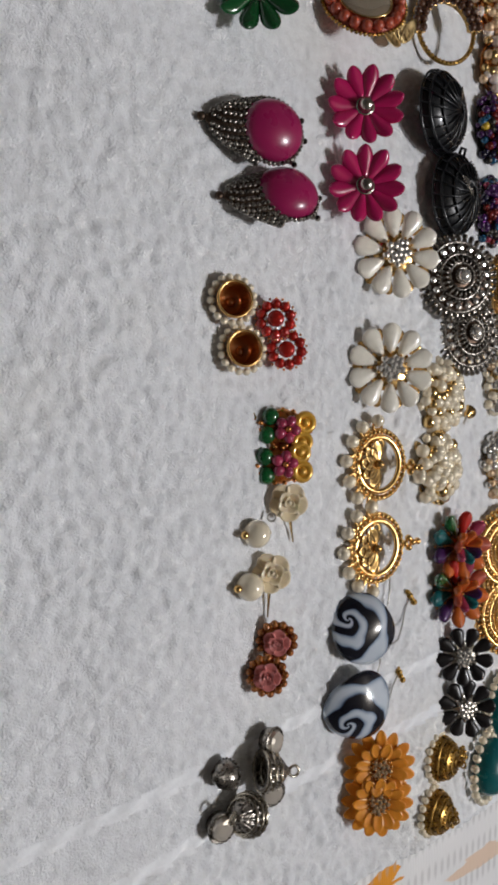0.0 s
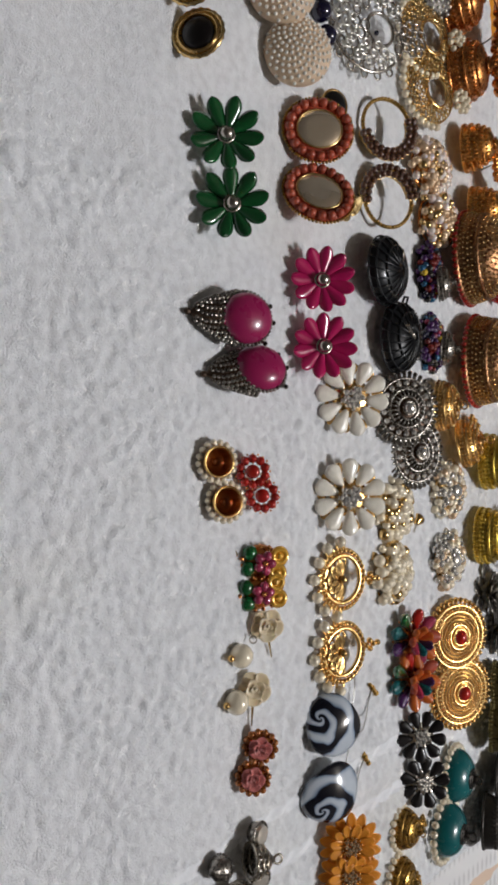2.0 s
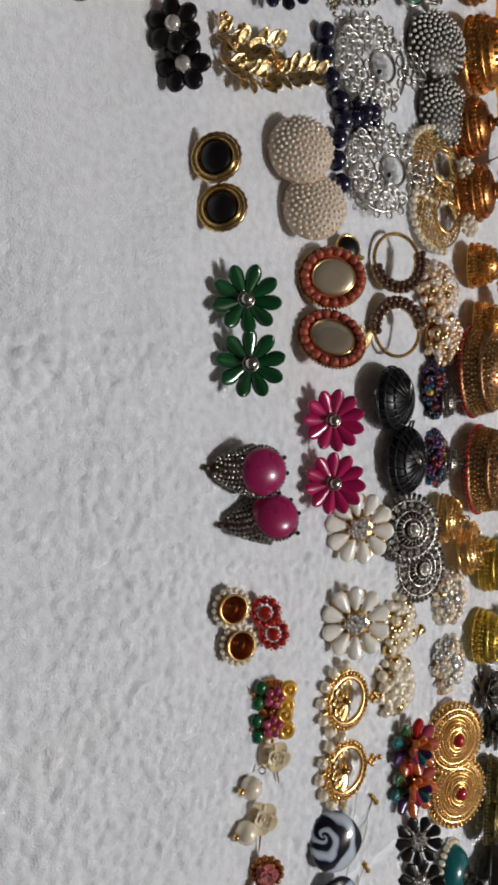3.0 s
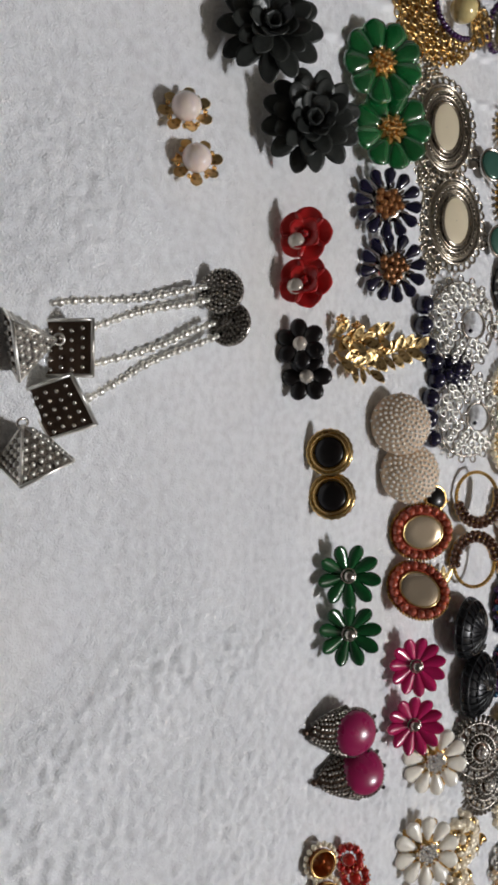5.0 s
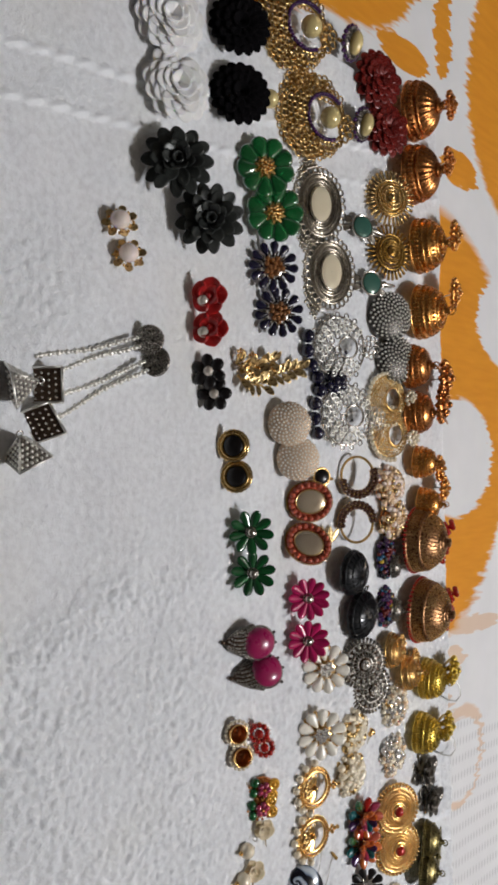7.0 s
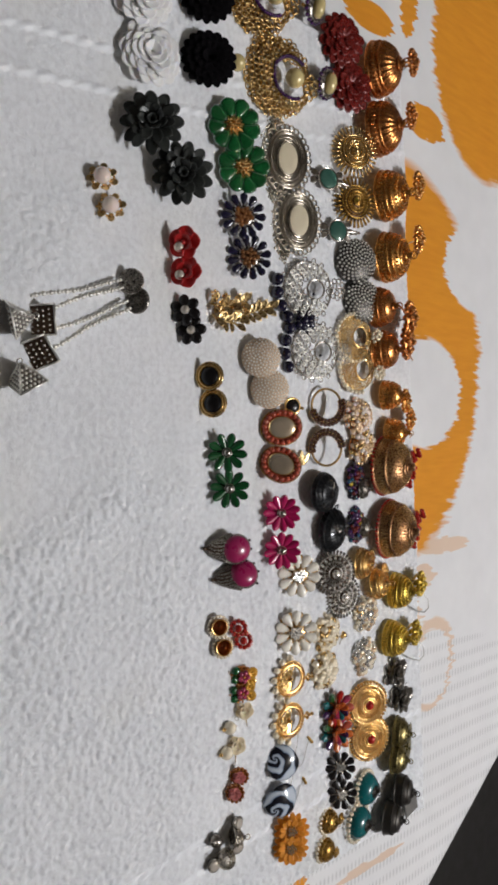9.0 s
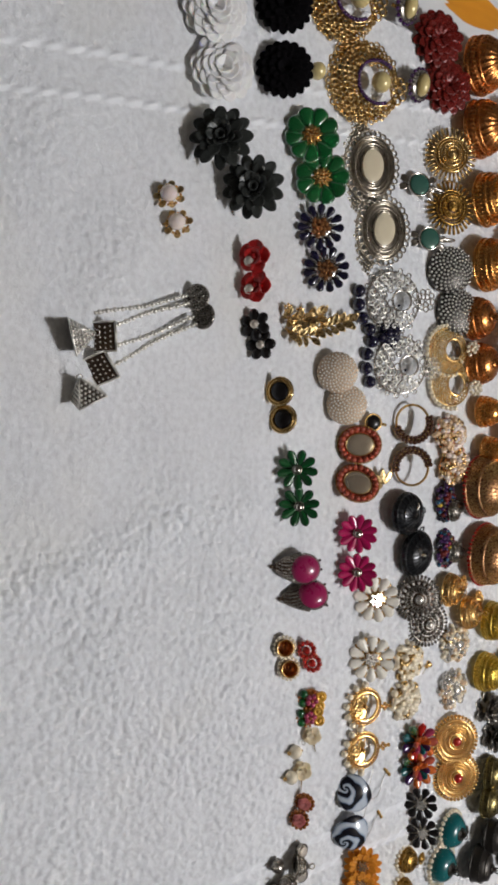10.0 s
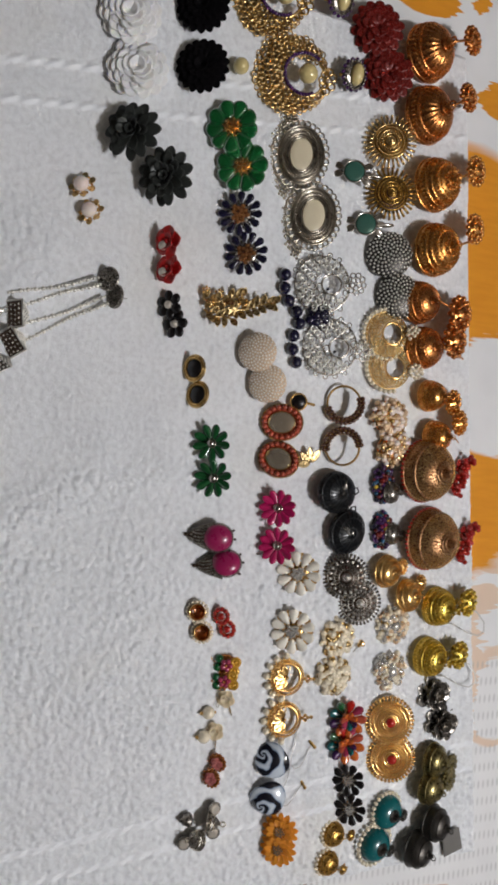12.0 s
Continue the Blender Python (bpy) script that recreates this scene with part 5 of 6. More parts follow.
# ---- third row: crescents, cabochons, filigree ----
def gold_crescent(x, y, spin, drop, lead):
    t = crescent(x, y, 28, "large gold openwork crescent earring with purple stones and pearls", "gold crescents", PGOLD, hole=0.54, shift=0.36, tilt=14, spin=spin, loop=2.1, wire=0.62, step=3.9, h=6, rims=False, uneven=0.05)
    for turned, low in ((7, -1.8), (-9, -3.4)):
        part("under_lace", shape(("lace", "gold crescents"), PGOLD, None), t, at(0.8, 0.4, low, 0, 0, turned))
    bead_parts(t, "crescent purple", PURPLE, 14.8, 14.8, 1.5, 30, 3.6, 150, 390, name="purple_stone")
    for o in list(t.children):
        if o.name.startswith("purple_stone"):
            o.matrix_basis = STANCE[t.name] @ at(0, 10.0, 0) @ STANCE[t.name].inverted() @ o.matrix_basis
    stone(t, "crescent pearl", GOLDPEARL, 7.0, 4, at(0, 12, 4.5), (1, 1, 0.9), "pearl")
    eyelet = shape("crescent_collar_ring", PGOLD, lambda g: g.ring((0, 0, 0), 2.6, 2.6, 0.8, 12, 5))
    for q, p, z in ((0, 2, 0), (-4, 3, 0.5), (4, 3, 0.5), (-7, 6, 0), (7, 6, 0), (0, 6.5, 1), (-3.4, 9, 1), (3.4, 9, 1)):
        part("collar_ring", eyelet, t, at(q, 21.5 + p, 1 + z))
    back = STANCE[t.name].inverted()
    q = Vector(((drop[0] - x) / MM, (drop[1] - y) / MM, 8))
    stud = part("stud", shape("crescent_stud", OXID, lambda g: (g.turn([(6.2, -1.5), (7.0, 0), (5.0, 1.0), (0.02, 1.5)], 22), beads_round(g, 6.4, 6.4, 0.9, 22, 0.6, 6, 4))), t, back @ at(*q, -10, 15, 0, 1.45))
    part("stud_stone_ring", shape("crescent_stud_stones", PURPLE, lambda g: beads_round(g, 7.2, 7.2, 1.2, 16, -0.2, 7, 5)), stud)
    part("stud_pearl", shape("crescent_stud_pearl", GOLDPEARL, lambda g: g.ball((0, 0, 2.2), 4.2, (1.3, 0.85, 0.8), 14, 9)), stud)
    part("link", shape("crescent_link", DGOLD, lambda g: [g.ball((0, k * 2.0, 0), 1.3, n=7, k=5) for k in range(4)]), t, back @ at(q.x * 0.78, q.y * 0.78, 7))
    if lead:
        p = Vector(((lead[0] - x) / MM, (lead[1] - y) / MM, 5.5))
        part("lead_pearl", shape("lead_pearl", GOLDPEARL, lambda g: g.ball((0, 0, 0), 5.6, n=18, k=11)), t, back @ at(*p))


gold_crescent(-0.4067, 0.2764, -8, (-0.4162, 0.3270), (-0.4020, 0.2386))
gold_crescent(-0.4564, 0.2548, -4, (-0.4668, 0.3120), None)


def silver_mirror(x, y, spin):
    t = thing("mirror_earring", x, y, 5.0, 12, spin, 0, "large oval silver filigree earring with a pale mirror", "earring", "silver oval mirrors")
    STANCE[t.name] = STANCE[t.name] @ Matrix.Scale(1.1, 4)

    def oval(rings):
        return lambda g: g.lay([[(19 * q * math.cos(k * math.pi / 24), 15.5 * q * math.sin(k * math.pi / 24), z) for k in range(48)] for q, z in rings], ring=True)

    part("plate", shape("mirror_plate", OXID, oval(((0.02, -1.4), (0.97, -1.4), (1, -0.6), (0.94, 0.0), (0.66, 0.2), (0.56, 0.5), (0.02, 0.5)))), t)
    for i, (q, r) in enumerate(((1.0, 0.9), (0.92, 0.55), (0.74, 0.8), (0.65, 0.5))):
        part("twisted_rim", shape(("mirror_rope", i), WARMSILVER, lambda g: g.rope(19 * q, 0.5, r, 15.5 * q)), t)
    part("smooth_rim", shape("mirror_smooth_rim", WARMSILVER, lambda g: g.ring((0, 0, 0.6), 16.6, 13.4, 0.7, 48, 6)), t)
    part("grain_ring", shape("mirror_grain", WARMSILVER, lambda g: beads_round(g, 19 * 0.81, 15.5 * 0.81, 0.75, 46, 0.5, 6, 4)), t)
    for i in range(29):
        a = i * 2 * math.pi / 29
        part("scroll", shape("mirror_scroll", WARMSILVER, lambda g: g.ring((0, 0, 0), 1.9, 1.9, 0.65, 10, 5)), t, at(20.9 * math.cos(a), 17.4 * math.sin(a), 0))
    # the oval centre is a cream shell cabochon, it mirrors nothing
    part("mirror", shape("oval_mirror", SHELLSTONE, lambda g: g.lay([[(10.6 * q * math.cos(k * math.pi / 18), 7.6 * q * math.sin(k * math.pi / 18), z) for k in range(36)] for q, z in ((1, 0), (1, 1.3), (0.95, 1.6), (0.5, 1.6), (0.02, 1.6))], ring=True)), t, None, "pale oval mirror")
    part("mirror_rim", shape("oval_cabochon_rim", WARMSILVER, lambda g: g.ring((0, 0, 1.3), 11.0, 8.0, 0.7, 40, 6)), t)
    drop = shape("fringe_bead", WARMSILVER, lambda g: g.ball((0, 0, 0), 1.25, n=8, k=6))
    rnd = random.Random(3)
    for i in range(30):
        a = radians(195 + 150 * i / 29)
        for k in range(4):
            q = 1.6 + 2.3 * k
            part("fringe_bead", drop, t, at((21.5 + q) * math.cos(a) + rnd.uniform(-0.5, 0.5), (18.2 + q) * math.sin(a) + rnd.uniform(-0.5, 0.5), -0.4 - 0.7 * k + rnd.uniform(-0.3, 0.3), 0, 0, 0, rnd.uniform(0.75, 1.15)))


silver_mirror(-0.3506, 0.2893, -4)
silver_mirror(-0.3088, 0.3026, -4)


def stone_ring(x, y, spin):
    t = thing("ring", x, y, 5.5, 18, spin, 0, "silver finger ring with a round green glass stone", "ring", "green stone rings")
    STANCE[t.name] = STANCE[t.name] @ Matrix.Scale(1.28, 4)
    stone(t, "teal ring", TEALSTONE, 6.0, 0.9, s=(1, 1, 0.16))
    part("setting", shape("ring_setting", SILVER, lambda g: (g.turn([(5, -2.5), (6.6, -0.5), (6.9, 0.8), (6.3, 1.4), (6.0, 0.4), (0.02, 0)], 28))), t)
    part("band", shape("ring_band", SILVER, lambda g: g.tube([(0, 8.2 * math.cos(k) + 9, -2.5 + 5.4 * math.sin(k) * 0.4) for k in np.arange(0, 6.2, 0.45)], 0.9, 6)), t)
    leaf = shape("ring_leaf", SILVER, lambda g: g.petal(6, 13, 4, 0.8, cup=0.6, curl=-1.5, sharp=0.8, bias=1.0))
    for a in (60, 90, 120, 255, 285):
        part("leaf", leaf, t, at(0, 0, -1, 0, 0, a))


stone_ring(-0.3471, 0.3337, -6)
stone_ring(-0.3102, 0.3465, 4)


def filigree(x, y, spin, a0, a1, count, cluster_at):
    t = crescent(x, y, 20.5, "silver filigree crescent earring fringed with navy beads", "silver filigree crescents", SILVER, hole=0.36, shift=0.34, tilt=16, spin=spin, loop=2.4, wire=0.55, step=5.4, h=6.5)
    curl = shape("curl", CHAIN, lambda g: g.tube([(3.0 * math.cos(k * 1.0) * (1 - k / 10), 3.0 * math.sin(k * 1.0) * (1 - k / 10), 0) for k in range(9)], 0.62, 5))
    for r in (18.0, 14.2, 10.4):
        for a in np.arange(2.2, 7.3, 6.6 / r):
            if math.hypot(r * math.cos(a), r * math.sin(a) - 7) > 8:
                part("curl", curl, t, at(r * math.cos(a), r * math.sin(a), 3.4, 0, 0, math.degrees(a) * 2))
    for a in np.arange(2.5, 7.0, 0.34):
        part("edge_ring", shape("edge_ring", SILVER, lambda g: g.ring((0, 0, 0), 1.7, 1.7, 0.5, 12, 5)), t, at(22.2 * math.cos(a), 22.2 * math.sin(a), 0))
    stone(t, "filigree", NAVY, 1.2, 3, at(3.5, 3.6, 2.4), (1, 1, 0.8), "centre_bead")
    top = shape("filigree_top", SILVER, lambda g: [g.ring((q * math.cos(k), q * math.sin(k) * 0.9, 0.4), 1.9, 1.9, 0.55, 10, 5) for q, n in ((6.4, 9), (3.0, 5)) for k in np.arange(0, 6.28, 6.283 / n)])
    part("top_disc", top, t, at(0, 25, 1.5))
    back = STANCE[t.name].inverted()
    for i in range(count):
        a = radians(a0 + (a1 - a0) * i / (count - 1))
        b = part("navy_bead", shape("navy_drop", NAVY, lambda g: g.ball((0, 0, 0), 4.7, n=14, k=9)), t, back @ at(27.5 * math.cos(a), 29.5 * math.sin(a), 4.0))
        part("bead_cap", shape("navy_cap", OXID, lambda g: g.ball((0, 0, 0), 1.5, (1, 1, 0.7), 8, 5)), b, at(-4.0 * math.cos(a), -4.0 * math.sin(a), 0))
    if cluster_at:
        for i in range(11):
            a, q = i * 2.4, 2.6 * math.sqrt(i)
            part("navy_bead", STORE["navy_drop"], t, back @ at(cluster_at[0] + q * math.cos(a), cluster_at[1] + q * math.sin(a), 4 + max(0, 6 - i) * 0.7, 0, 0, 0, 0.85))


filigree(-0.2598, 0.3129, 6, 262, 322, 4, None)
filigree(-0.2150, 0.3226, -2, 238, 300, 4, (-22, -9))


def garnet_hoop(x, y, turn, leaf_xy, oval_xy):
    t = thing("hoop_earring", x, y, 6.0, 24, 0, turn, "gold hoop earring half set with brown garnet stones", "earring", "garnet hoops")
    part("hoop", shape("garnet_hoop", DGOLD, lambda g: (g.ring((0, 0, 0), 13.0, 12.5, 0.9, 40, 7), beads_round(g, 13, 12.5, 0.8, 44, 0.7, 6, 4))), t)
    for q, n in ((11.6, 12), (14.6, 15)):
        me = shape(("garnet", q), BROWNSTONE, lambda g: g.ball((0, 0, 0), 1.8, (1, 1, 0.9), 9, 6))
        cup = shape("garnet_cup", GOLD, lambda g: g.ring((0, 0, -0.5), 1.7, 1.7, 0.3, 10, 4))
        for i in range(n):
            a = radians(-88 + 176 * i / (n - 1))
            b = part("garnet", me, t, at(q * math.cos(a), q * 0.97 * math.sin(a), 1.6))
            part("claw", cup, b)
    part("plate", shape("garnet_plate", DGOLD, lambda g: g.ring((0, 0, -0.4), 13.1, 12.7, 2.4, 30, 5, -90, 90)), t)
    back = STANCE[t.name].inverted()
    if leaf_xy:
        u, w = (leaf_xy[0] - x) / MM, (leaf_xy[1] - y) / MM
        leaf = shape("hoop_leaf", LEAFGOLD, lambda g: g.petal(0.5, 12, 5.5, 0.8, cup=1.0, curl=2, sharp=0.7, bias=1.0))
        for a in (150, 195, 235, 280):
            part("leaf", leaf, t, back @ at(u, w, 3, 0, 0, a))
    if oval_xy:
        u, w = (oval_xy[0] - x) / MM, (oval_xy[1] - y) / MM
        s = part("stud", shape("hoop_stud", GOLD, lambda g: g.turn([(6.0, -1.6), (6.6, 0), (6.0, 0.8), (5.4, 0.2), (0.02, 0)], 26)), t, back @ at(u, w, 6, 18, 0, 0))
        part("stud_stone", shape("hoop_stud_stone", BLACK, lambda g: g.ball((0, 0, 0), 5.6, (1, 1, 0.5), 16, 9)), s)
        part("link", shape("hoop_link", DGOLD, lambda g: [g.ball((k * 0.3, k * 2, 0), 1.2, n=7, k=5) for k in range(5)]), t, back @ at(u, w + 6, 3))


garnet_hoop(-0.1742, 0.3385, 20, None, (-0.1726, 0.3005))
garnet_hoop(-0.1409, 0.3397, 190, (-0.1282, 0.3152), None)


def black_shell(x, y, spin, turn, tilt):
    t = thing("shell_earring", x, y, 5.5, tilt, spin, turn, "black openwork wire shell earring", "earring", "black wire shells")
    r = 15.5

    for i in range(20):
        a = 2 * math.pi * i / 20
        part("wire", shape(("wire", i), BLACKWIRE, lambda g: g.tube([(r * math.sin(q) * math.cos(a - 0.25 * q), 1.12 * r * math.sin(q) * math.sin(a - 0.25 * q), 0.62 * r * math.cos(q)) for q in np.linspace(0.12, math.pi / 2, 8)], 0.45, 5)), t)
    for q in (0.75, 1.2, 1.55):
        part("hoop_wire", shape(("hoop_wire", q), BLACKWIRE, lambda g: g.ring((0, 0, 0.62 * r * math.cos(q)), r * math.sin(q), 1.12 * r * math.sin(q), 0.5, 32, 5)), t)
    part("inner_plate", shape("inner_plate", BLACKWIRE, lambda g: g.lay([[(r * 0.96 * math.sin(q) * math.cos(k * math.pi / 20), 1.08 * r * math.sin(q) * math.sin(k * math.pi / 20), 0.56 * r * math.cos(q) + (0.3 if i % 2 else 0)) for k in range(40)] for i, q in enumerate(np.linspace(0.05, 1.55, 10))], ring=True)), t)
    # silver arcs and grain stand in for highlights on the black wire
    part("silver_fan", shape("silver_fan", SILVER, lambda g: [g.ring((-4, -3, 0.62 * r + 0.2 - 0.25 * k), 1.4 + 1.2 * k, 1.2 + 1.0 * k, 0.3, 14, 4, 20, 150) for k in range(5)]), t)
    part("bright_grain", shape("bright_grain", SILVER, lambda g: [g.ball((r * 0.80 * math.cos(a), 1.12 * r * 0.80 * math.sin(a), 0.62 * r * 0.60 + 0.6), 0.4, n=6, k=4) for a in np.arange(-0.6, 1.9, 0.16)]), t)
    part("clasp", shape("clasp", BLACKWIRE, lambda g: g.tube([(-6, 14, 2), (-7, 18, 3), (-4, 20, 3), (-1, 18, 1)], 0.6, 6)), t)


black_shell(-0.1072, 0.3369, -10, 0, -12)
black_shell(-0.0773, 0.3480, 4, 60, -6)

for xy, tl in (((-0.0439, 0.3486), 26), ((-0.0231, 0.3634), 14)):
    # the near-black base puts the dark of the crevices into its colour
    ornate_disc(*xy, 18.0, "round oxidised silver stud with rod fringe and crystals", "silver fringe discs", OXID, CRYSTAL, tl, BRONZEBLACK, 0.15, 0.26, ropes=(0.30, 0.50, 0.78), grains=((0.56, 0.035, 40),), gems=((0.66, 0.085, 18, CRYSTAL),), rods=(0.80, 0.95, 0.052, 0.066, 36), spokes=(0.32, 0.47, 22), rise=0.22)

for xy, tn in (((0.0040, 0.3485), 0), ((0.0334, 0.3469), 40)):
    cluster(*xy, 15, 14, "cluster earring of small ivory pearls on gold wire", "pearl clusters", (PEARL, PEARL, PEARL, PEARL, PGOLD), 74, 2.4, 0.5, turn=tn)
pin = thing("ear_nut", 0.0099, 0.3702, 2.4, 70, 30, 0, "loose gold ear nut with its pin", "ear nut", "")
part("nut", shape("ear_nut", GOLD, lambda g: g.turn([(2.6, -1.5), (3.4, 0), (1.6, 1.2), (1.2, 4), (0.02, 4.4)], 14)), pin)
part("pin", shape("nut_pin", WIRE, lambda g: g.tube([(0, 0, 0), (0, 0, 11)], 0.5, 6)), pin)


def rainbow_flower(x, y, turn):
    t = thing("flower_earring", x, y, 6.0, 18, 0, turn, "flower earring of orange, teal, green and purple stones", "earring", "many coloured flowers")
    sorts = (TANGERINE, LEAFGREEN, TANGERINE, TEAL, CORAL, PURPLE, PLUMSTONE, TANGERINE, RUBY)
    for ring_i, (n, q0, q1, up) in enumerate(((9, 4.0, 15.0, 8), (7, 1.5, 9.5, 42))):
        for i in range(n):
            material = sorts[(i * 2 + ring_i * 3) % len(sorts)]
            me = shape(("stone_petal", material.name, ring_i), material, lambda g: g.petal(q0, q1, 7.0 - 1.6 * ring_i, 3.4, bias=0.6, curl=0.6))
            part("petal", me, t, at(0, 0, 1.5 * ring_i, 0, 0, 360 * i / n) @ at(0, 0, 0, 0, -up, 0))
    part("claw_setting", shape("rainbow_claws", COPPER, lambda g: (g.ball((0, 0, -0.8), 6, (1, 1, 0.3), 14, 6), beads_round(g, 8.0, 8.0, 0.7, 18, 1.2, 6, 4), beads_round(g, 11.8, 11.8, 0.6, 22, 0.2, 6, 4), crystals(g, 2.5, 0.9, 8, 3))), t)


rainbow_flower(0.0664, 0.3601, 10)
rainbow_flower(0.0862, 0.3602, 40)
for xy, tn in (((0.1136, 0.3633), 0), ((0.1366, 0.3663), 16)):
    jewel_flower(*xy, 12.6, BLACK, "black enamel petal flower stud with silver claws", "black stone flowers", claw=0.0, claw_r=0.5, bud=0.5, heart=CRYSTAL, rim=SILVER, count=9, width=0.50, turn=tn, heart_part=0.33)
for xy, sp in (((0.1571, 0.3563), 0), ((0.1790, 0.3530), -14)):
    jhumka(*xy, 9.2, "small antique gold bell earring rimmed with pearls", "pearl rimmed bells", DGOLD, 0.9, -10, sp, (17, 4), 0.45, PEARL, 0.17)

# ---- fourth row: gold, silver and pearl pieces ----
for xy, tn in (((-0.4555, 0.3446), 0), ((-0.4241, 0.3561), 20)):
    layered_flower(*xy, 20.0, WINE, "dark red layered petal flower earring", "dark red flowers", rings=((1.04, 14, 2), (0.88, 13, 7), (0.68, 11, 13), (0.44, 9, 22)), turn=tn, tilt=16, width=0.44, wild=0.3)
for xy, tl, metal, base, label, group in (((-0.3739, 0.3609), 22, PGOLD, DGOLD, "round bright gold sunburst stud with spiral rings", "gold sunbursts"), ((-0.3366, 0.3665), 14, DGOLD, BRONZEBLACK, "round antique gold sunburst stud with spiral rings", "dark gold sunbursts")):
    ornate_disc(*xy, 20.5, label, group, metal, metal, tl, base, 0.09, 0.17, ropes=(0.15, 0.26, 0.40, 0.62), grains=((0.32, 0.045, 22), (0.51, 0.05, 34)), rods=(0.64, 0.94, 0.050, 0.058, 30), rise=0.14)
for xy, tl in (((-0.2900, 0.3680), 20), ((-0.2600, 0.3800), 14)):
    # gunmetal ground puts the shade in the gaps between grains into colour
    t = beaded_dome(*xy, 17.8, "round silver dome earring covered with steel grain", "silver grain domes", CHAIN, GUNMETAL, 135, 0.38, tilt=tl)


def pearl_crescent(x, y, spin):
    t = crescent(x, y, 17, "gold crescent earring with pearl border and pearl top", "pearl bordered crescents", PGOLD, hole=0.46, shift=0.26, tilt=10, spin=spin, loop=1.25, wire=0.36, step=2.9, h=5)
    part("lower_lace", shape(("lace", "pearl bordered crescents"), PGOLD, None), t, at(0.4, 0.3, -1.2, 0, 0, 5))
    bead_parts(t, "crescent pearls", PEARL, 19.2, 19.2, 1.9, 20, 0.4, 160, 380, name="pearl")
    for q, c, z in ((5.0, 9, 1.0), (2.2, 4, 2.4)):
        for i in range(c):
            a = 2 * math.pi * i / c
            part("pearl", shape("top_pearl", PEARL, lambda g: g.ball((0, 0, 0), 1.7, n=8, k=5)), t, at(q * math.cos(a), 21 + q * math.sin(a), 2 + z))
    part("bright_rim", shape("bright_rim", GOLD, lambda g: g.ring((0, 4.4, 1.6), 8.4, 8.4, 1.0, 32, 6, 150, 390)), t)


pearl_crescent(-0.2302, 0.3722, 6)
pearl_crescent(-0.2055, 0.3768, -6)
for xy, tn in (((-0.1673, 0.3810), 0), ((-0.1426, 0.3872), 30)):
    cluster(*xy, 14, 16, "cluster earring of rose gold and champagne beads", "champagne clusters", (PEACHPEARL, PGOLD, PEACHPEARL, PINKPEARL), 86, 2.1, 0.55, turn=tn, wire=COPPER)
for xy, tn in (((-0.1145, 0.3798), 0), ((-0.0784, 0.3818), 50)):
    cluster(*xy, 15, 9.5, "bunch of tiny plum, blue and yellow seed beads", "seed bead bunches", (PURPLE, PLUMSTONE, NAVY, WINE, GUNMETAL, PURPLE, YELLOWBEAD, NAVY, PURPLE, WINE, GUNMETAL, PLUMSTONE, WINE, BLUEBEAD, PURPLE, WINE, PURPLE), 90, 1.7, 0.7, turn=tn * 0.1, wire=GUNMETAL)
for xy, sp in (((-0.1086, 0.3848), 10), ((-0.0764, 0.3885), -10)):
    jhumka(*xy, 8.6, "small oxidised silver bell above a seed bead bunch", "seed bead bells", OXID, 0.8, -30, sp, (12, 0), 0.5, h=5, bands="rbrb")
for xy, r, sp in (((-0.0469, 0.3862), 12.5, 0), ((-0.0276, 0.4070), 15, 25)):
    jhumka(*xy, r, "bright gold bell earring with beaded bands", "bright gold bells", GOLD, 0.75, -20, sp, (16, -3), 0.5)
for xy, tn in (((-0.0037, 0.3977), 0), ((0.0322, 0.3975), 30)):
    cluster(*xy, 15, 15, "round cluster earring of crystals and small pearls", "crystal clusters", (CRYSTAL, PEARL, CRYSTAL, PEACHPEARL, PEARL), 80, 2.1, 0.42, CRYSTAL, turn=tn, wire=PGOLD)
for xy, tl in (((0.0715, 0.3978), 20), ((0.1009, 0.4013), 20)):
    ornate_disc(*xy, 19.4, "round gold stud with a bead fringe and dark red stone", "red centred gold discs", GOLD, RUBY, tl, HAMMERED, 0.19, 0.17, ropes=(0.32, 0.66, 0.82), grains=((0.74, 0.055, 44), (0.40, 0.042, 34), (0.49, 0.042, 42), (0.58, 0.042, 50)), rods=(0.84, 0.96, 0.04, 0.075, 38), rise=0.14)
for xy, r, sp in (((0.1460, 0.4042), 13.5, 0), ((0.1708, 0.3947), 15.0, -8)):
    jhumka(*xy, r, "teal enamel bell earring rimmed with pearls", "teal bells", GUNMETAL, 0.72, -10, sp, (17, 6), 0.32, PEARL, 0.13, face=TEAL, bands="------r")

# ---- far row: copper, red, yellow and dark bells ----
for xy, st, sp in (((-0.4488, 0.3903), (34, -14), 0), ((-0.4016, 0.3933), (32, -15), 4)):
    jhumka(*xy, 20.5, "large ribbed copper gold bell earring with its stud", "copper bells", COPPER, 0.92, -14, sp, st, 0.5, rise=9, bands="rbr", ribs=22)
for xy, st, sp in (((-0.3498, 0.4041), (32, -14), 0), ((-0.3001, 0.4084), (29, -21), -4)):
    jhumka(*xy, 19.8, "large beaded orange gold bell earring with its stud", "orange gold bells", ORANGEGOLD, 0.95, -14, sp, st, 0.56, rise=9, bands="rbrrbrb")
for xy, r, st in (((-0.2575, 0.3982), 16, (33, 6)), ((-0.2228, 0.4043), 16, (24, -8))):
    jhumka(*xy, r, "copper bell earring with a large rosette stud", "rosette bells", COPPER, 1.0, -14, 0, st, 0.85, rise=6, bands="rbrbr")
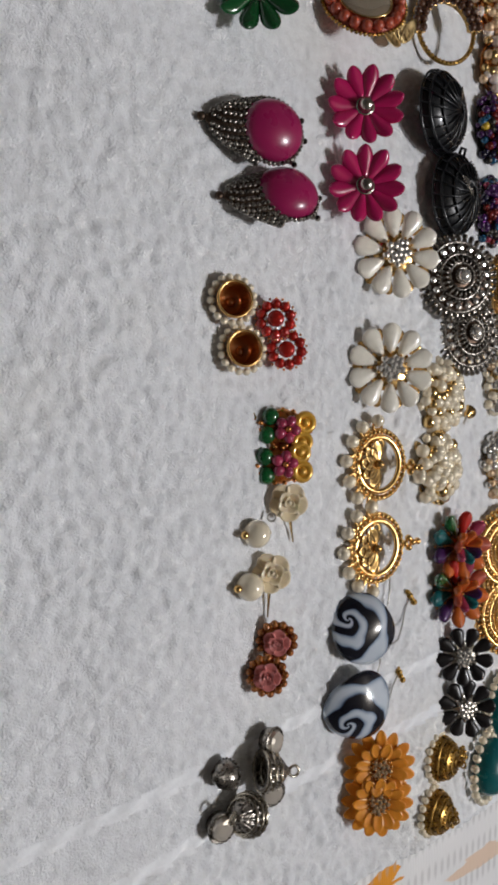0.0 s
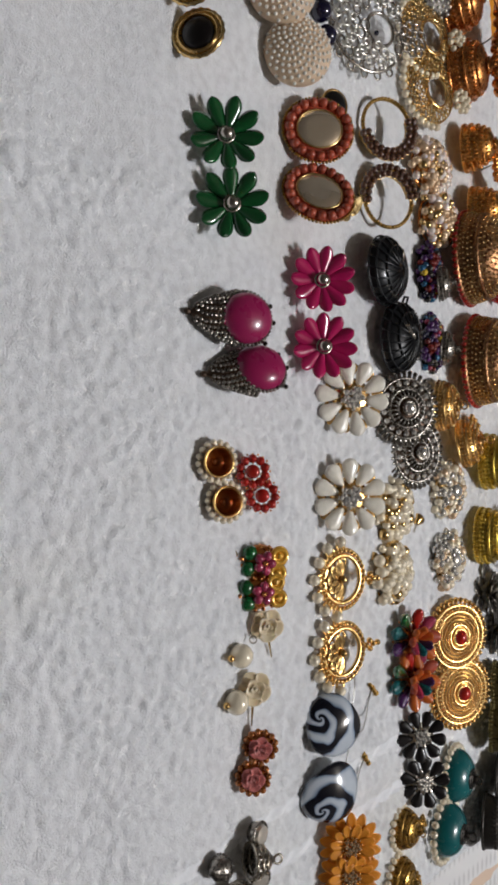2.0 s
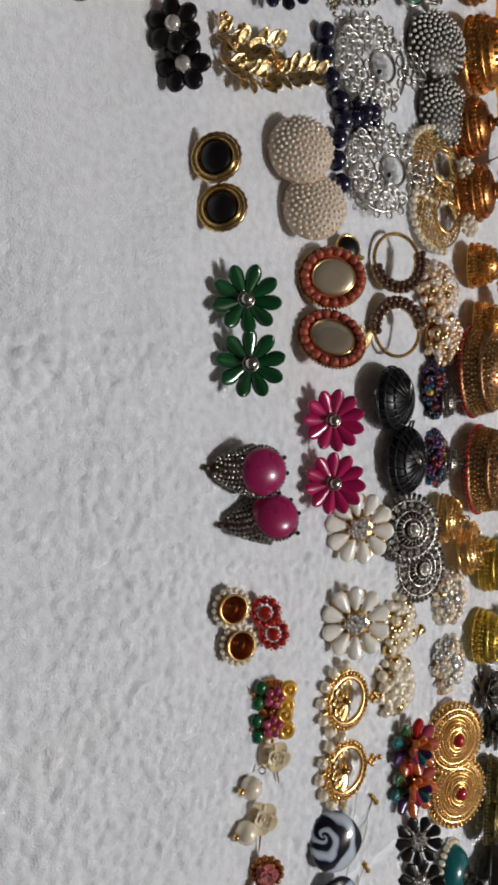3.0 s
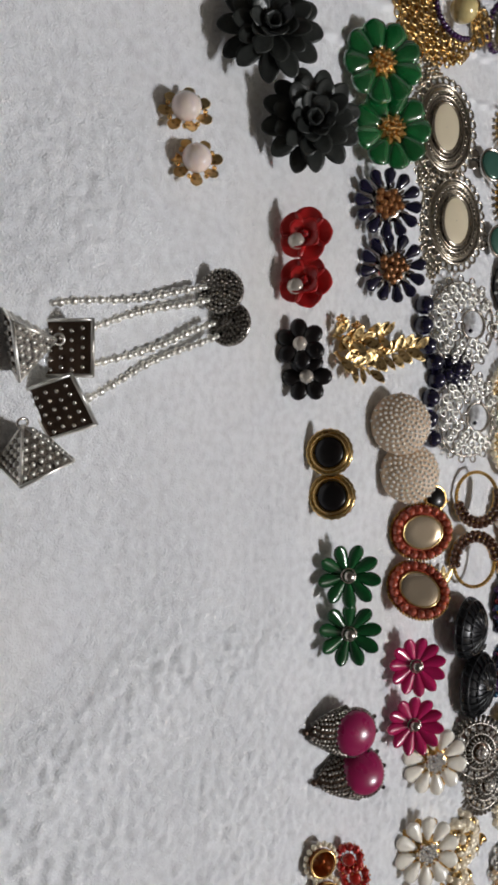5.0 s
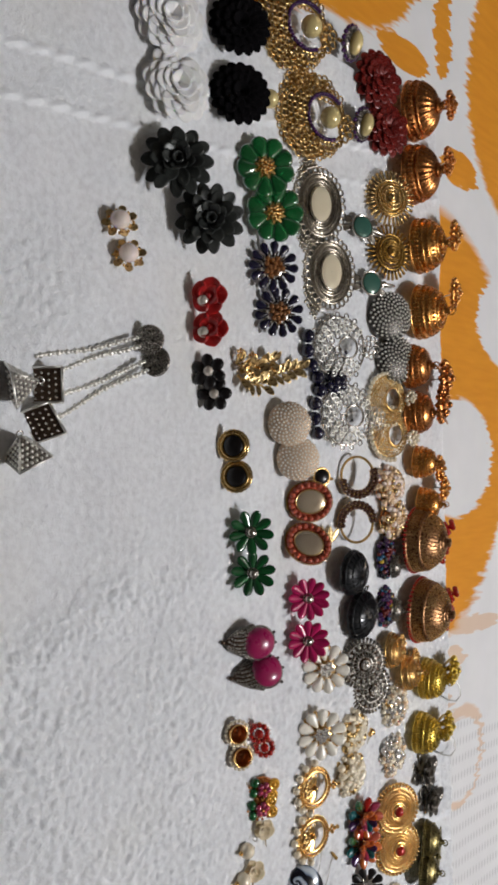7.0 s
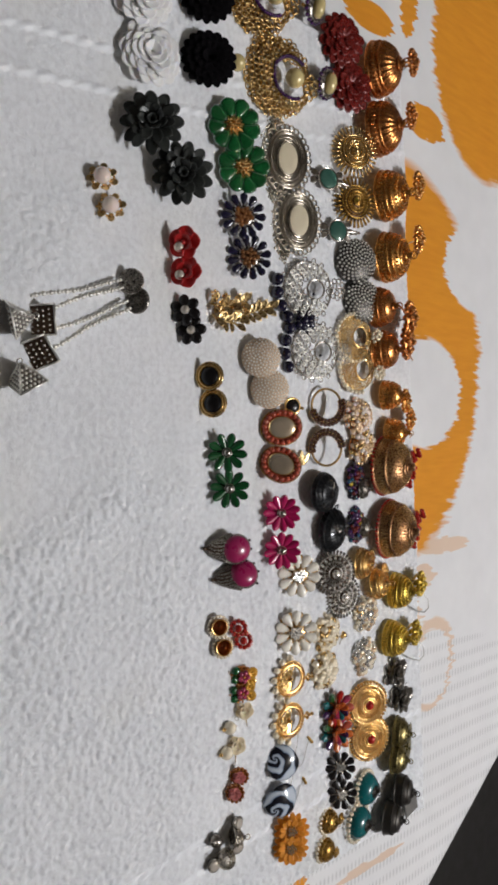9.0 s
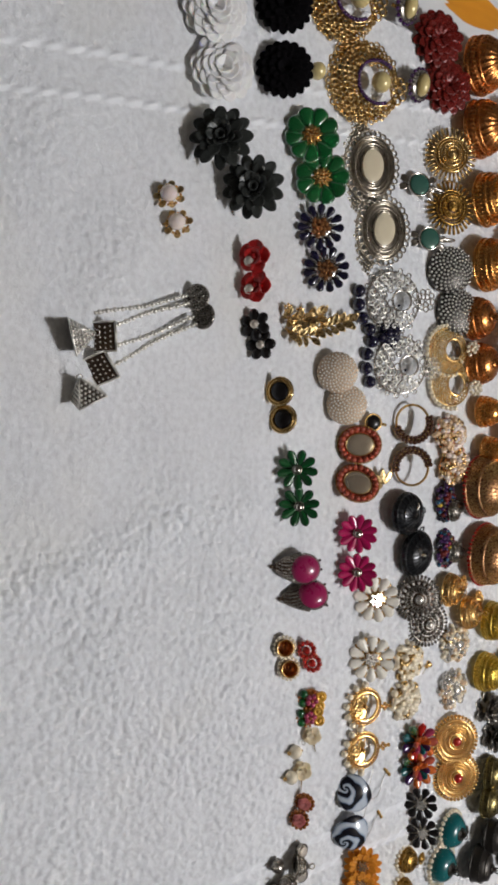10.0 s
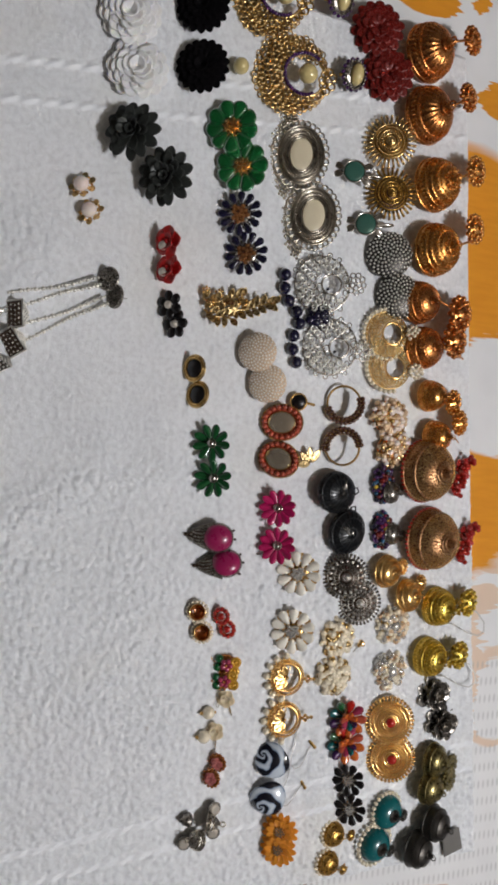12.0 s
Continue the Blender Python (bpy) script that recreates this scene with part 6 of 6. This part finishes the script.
for xy, st in (((-0.1860, 0.4140), (20, 4)), ((-0.1545, 0.4215), (20, -12))):
    jhumka(*xy, 12, "round copper gold ball bell earring with floral stud", "copper ball bells", ORANGEGOLD, 1.25, -18, 0, st, 0.8, rise=5, bands="bbbbb")
for xy, sp in (((-0.1266, 0.4150), 0), ((-0.0726, 0.4240), -4)):
    t = jhumka(*xy, 23.5, "wide gold mesh bell earring with red bead clusters", "red beaded bells", MESHGOLD, 0.9, -12, sp, None, bands="r-r---r")
    part("mesh_dots", shape("mesh_dots", PGOLD, lambda g: [g.ball((23.5 * math.cos(q * math.pi / 2) ** 0.72 * math.cos(a) * 1.01, 23.5 * math.cos(q * math.pi / 2) ** 0.72 * math.sin(a) * 1.01, 21.2 * math.sin(q * math.pi / 2) ** 1.1 + 0.2), 0.66, n=6, k=4) for q in np.arange(0.06, 0.95, 0.062) for a in np.arange(0, 6.28, 0.095 + q * 0.16)]), t)
    rnd = random.Random(5)
    back = STANCE[t.name].inverted()
    red = shape("red_bead", RUBY, lambda g: g.ball((0, 0, 0), 2.2, n=9, k=6))
    for i in range(84):
        k = i / 83
        part("red_bead", red, t, back @ at(-11 + 28 * k + rnd.uniform(-3, 3), 42 - 12 * k + rnd.uniform(-6, 6) * (0.5 + abs(k - 0.5)), rnd.uniform(1.5, 11)))
    part("seed_rim", shape("mesh_rim", RUBY, lambda g: beads_round(g, 24.4, 24.4, 1.4, 46, -0.6, 7, 5)), t)
for xy, st, sp in (((-0.0180, 0.4360), (26, -4), 0), ((0.0226, 0.4307), (26, -2), 0)):
    t = jhumka(*xy, 15, "matt yellow gold bell earring with a leafy stud", "yellow gold bells", YGOLD, 1.0, -14, sp, st, 0.7, rise=6, bands="bbrbbb")
    back = STANCE[t.name].inverted()
    leaf = shape("yellow_leaf", YGOLD, lambda g: g.petal(1, 10.5, 6.5, 0.8, cup=0.8, curl=1.6))
    for i in range(8):
        part("leaf", leaf, t, back @ at(st[1] + 4 * (i % 2), st[0] - 2, 4 + i % 3, 0, 0, i * 45) @ at(0, 0, 0, 0, -25, 0))
    hook(t, back @ at(st[1], st[0] + 3, 3, 0, 0, -25), 1.9)
for xy, tn, sp in (((0.0551, 0.4441), 0, 10), ((0.0804, 0.4536), 25, -30)):
    layered_flower(*xy, 18.5, OXID, "tarnished silver leafy flower earring", "silver leaf flowers", rings=((1.0, 9, 10), (0.78, 8, 32), (0.5, 6, 55)), turn=tn, tilt=-8, width=0.6, wild=0.8, spin=sp)
for xy, st in (((0.1072, 0.4429), (17, 7)), ((0.1296, 0.4404), (19, -3))):
    t = jhumka(*xy, 13.2, "olive bronze bell earring with a daisy stud", "olive bells", OLIVE, 0.85, -22, 0, st, 0.55, bands="b-r--r")
    back = STANCE[t.name].inverted()
    leaf = shape("olive_leaf", OLIVE, lambda g: g.petal(2, 9.5, 3.6, 0.9, cup=0.5))
    for i in range(11):
        part("leaf", leaf, t, back @ at(st[1], st[0] + 3, 6, -25, 0, 0) @ at(0, 0, 0, 0, 0, i * 360 / 11))
for xy, st in (((0.1594, 0.4468), (15, 6)), ((0.1785, 0.4313), (13, 8))):
    jhumka(*xy, 14.0, "dark gunmetal bell earring with crystal stud", "gunmetal bells", GUNMETAL, 0.95, -22, 0, st, 0.42, heart=CRYSTAL, bands="r-b-r")

# a small smoky plastic slip beside the dark bells
tag = thing("plastic_slip", 0.1788, 0.4698, 4.6, 0, 12, 0, "small smoky grey plastic slip lying flat", "slip", "")
part("slip", shape("plastic_slip", mat("smoky_plastic", (0.15, 0.14, 0.125), 0.7, 0, 0.1, 300, 0.08), lambda g: g.lay([[(-11 + d, -9 + d, z), (11 - d, -9.6 + d, z), (10 - d, 9 - d, z), (-9 + d, 8 - d, z)] for d, z in ((8.9, -0.5), (0.4, -0.5), (0, -0.2), (0, 0.3), (0.4, 0.6), (8.9, 0.6))], ring=True)), tag)
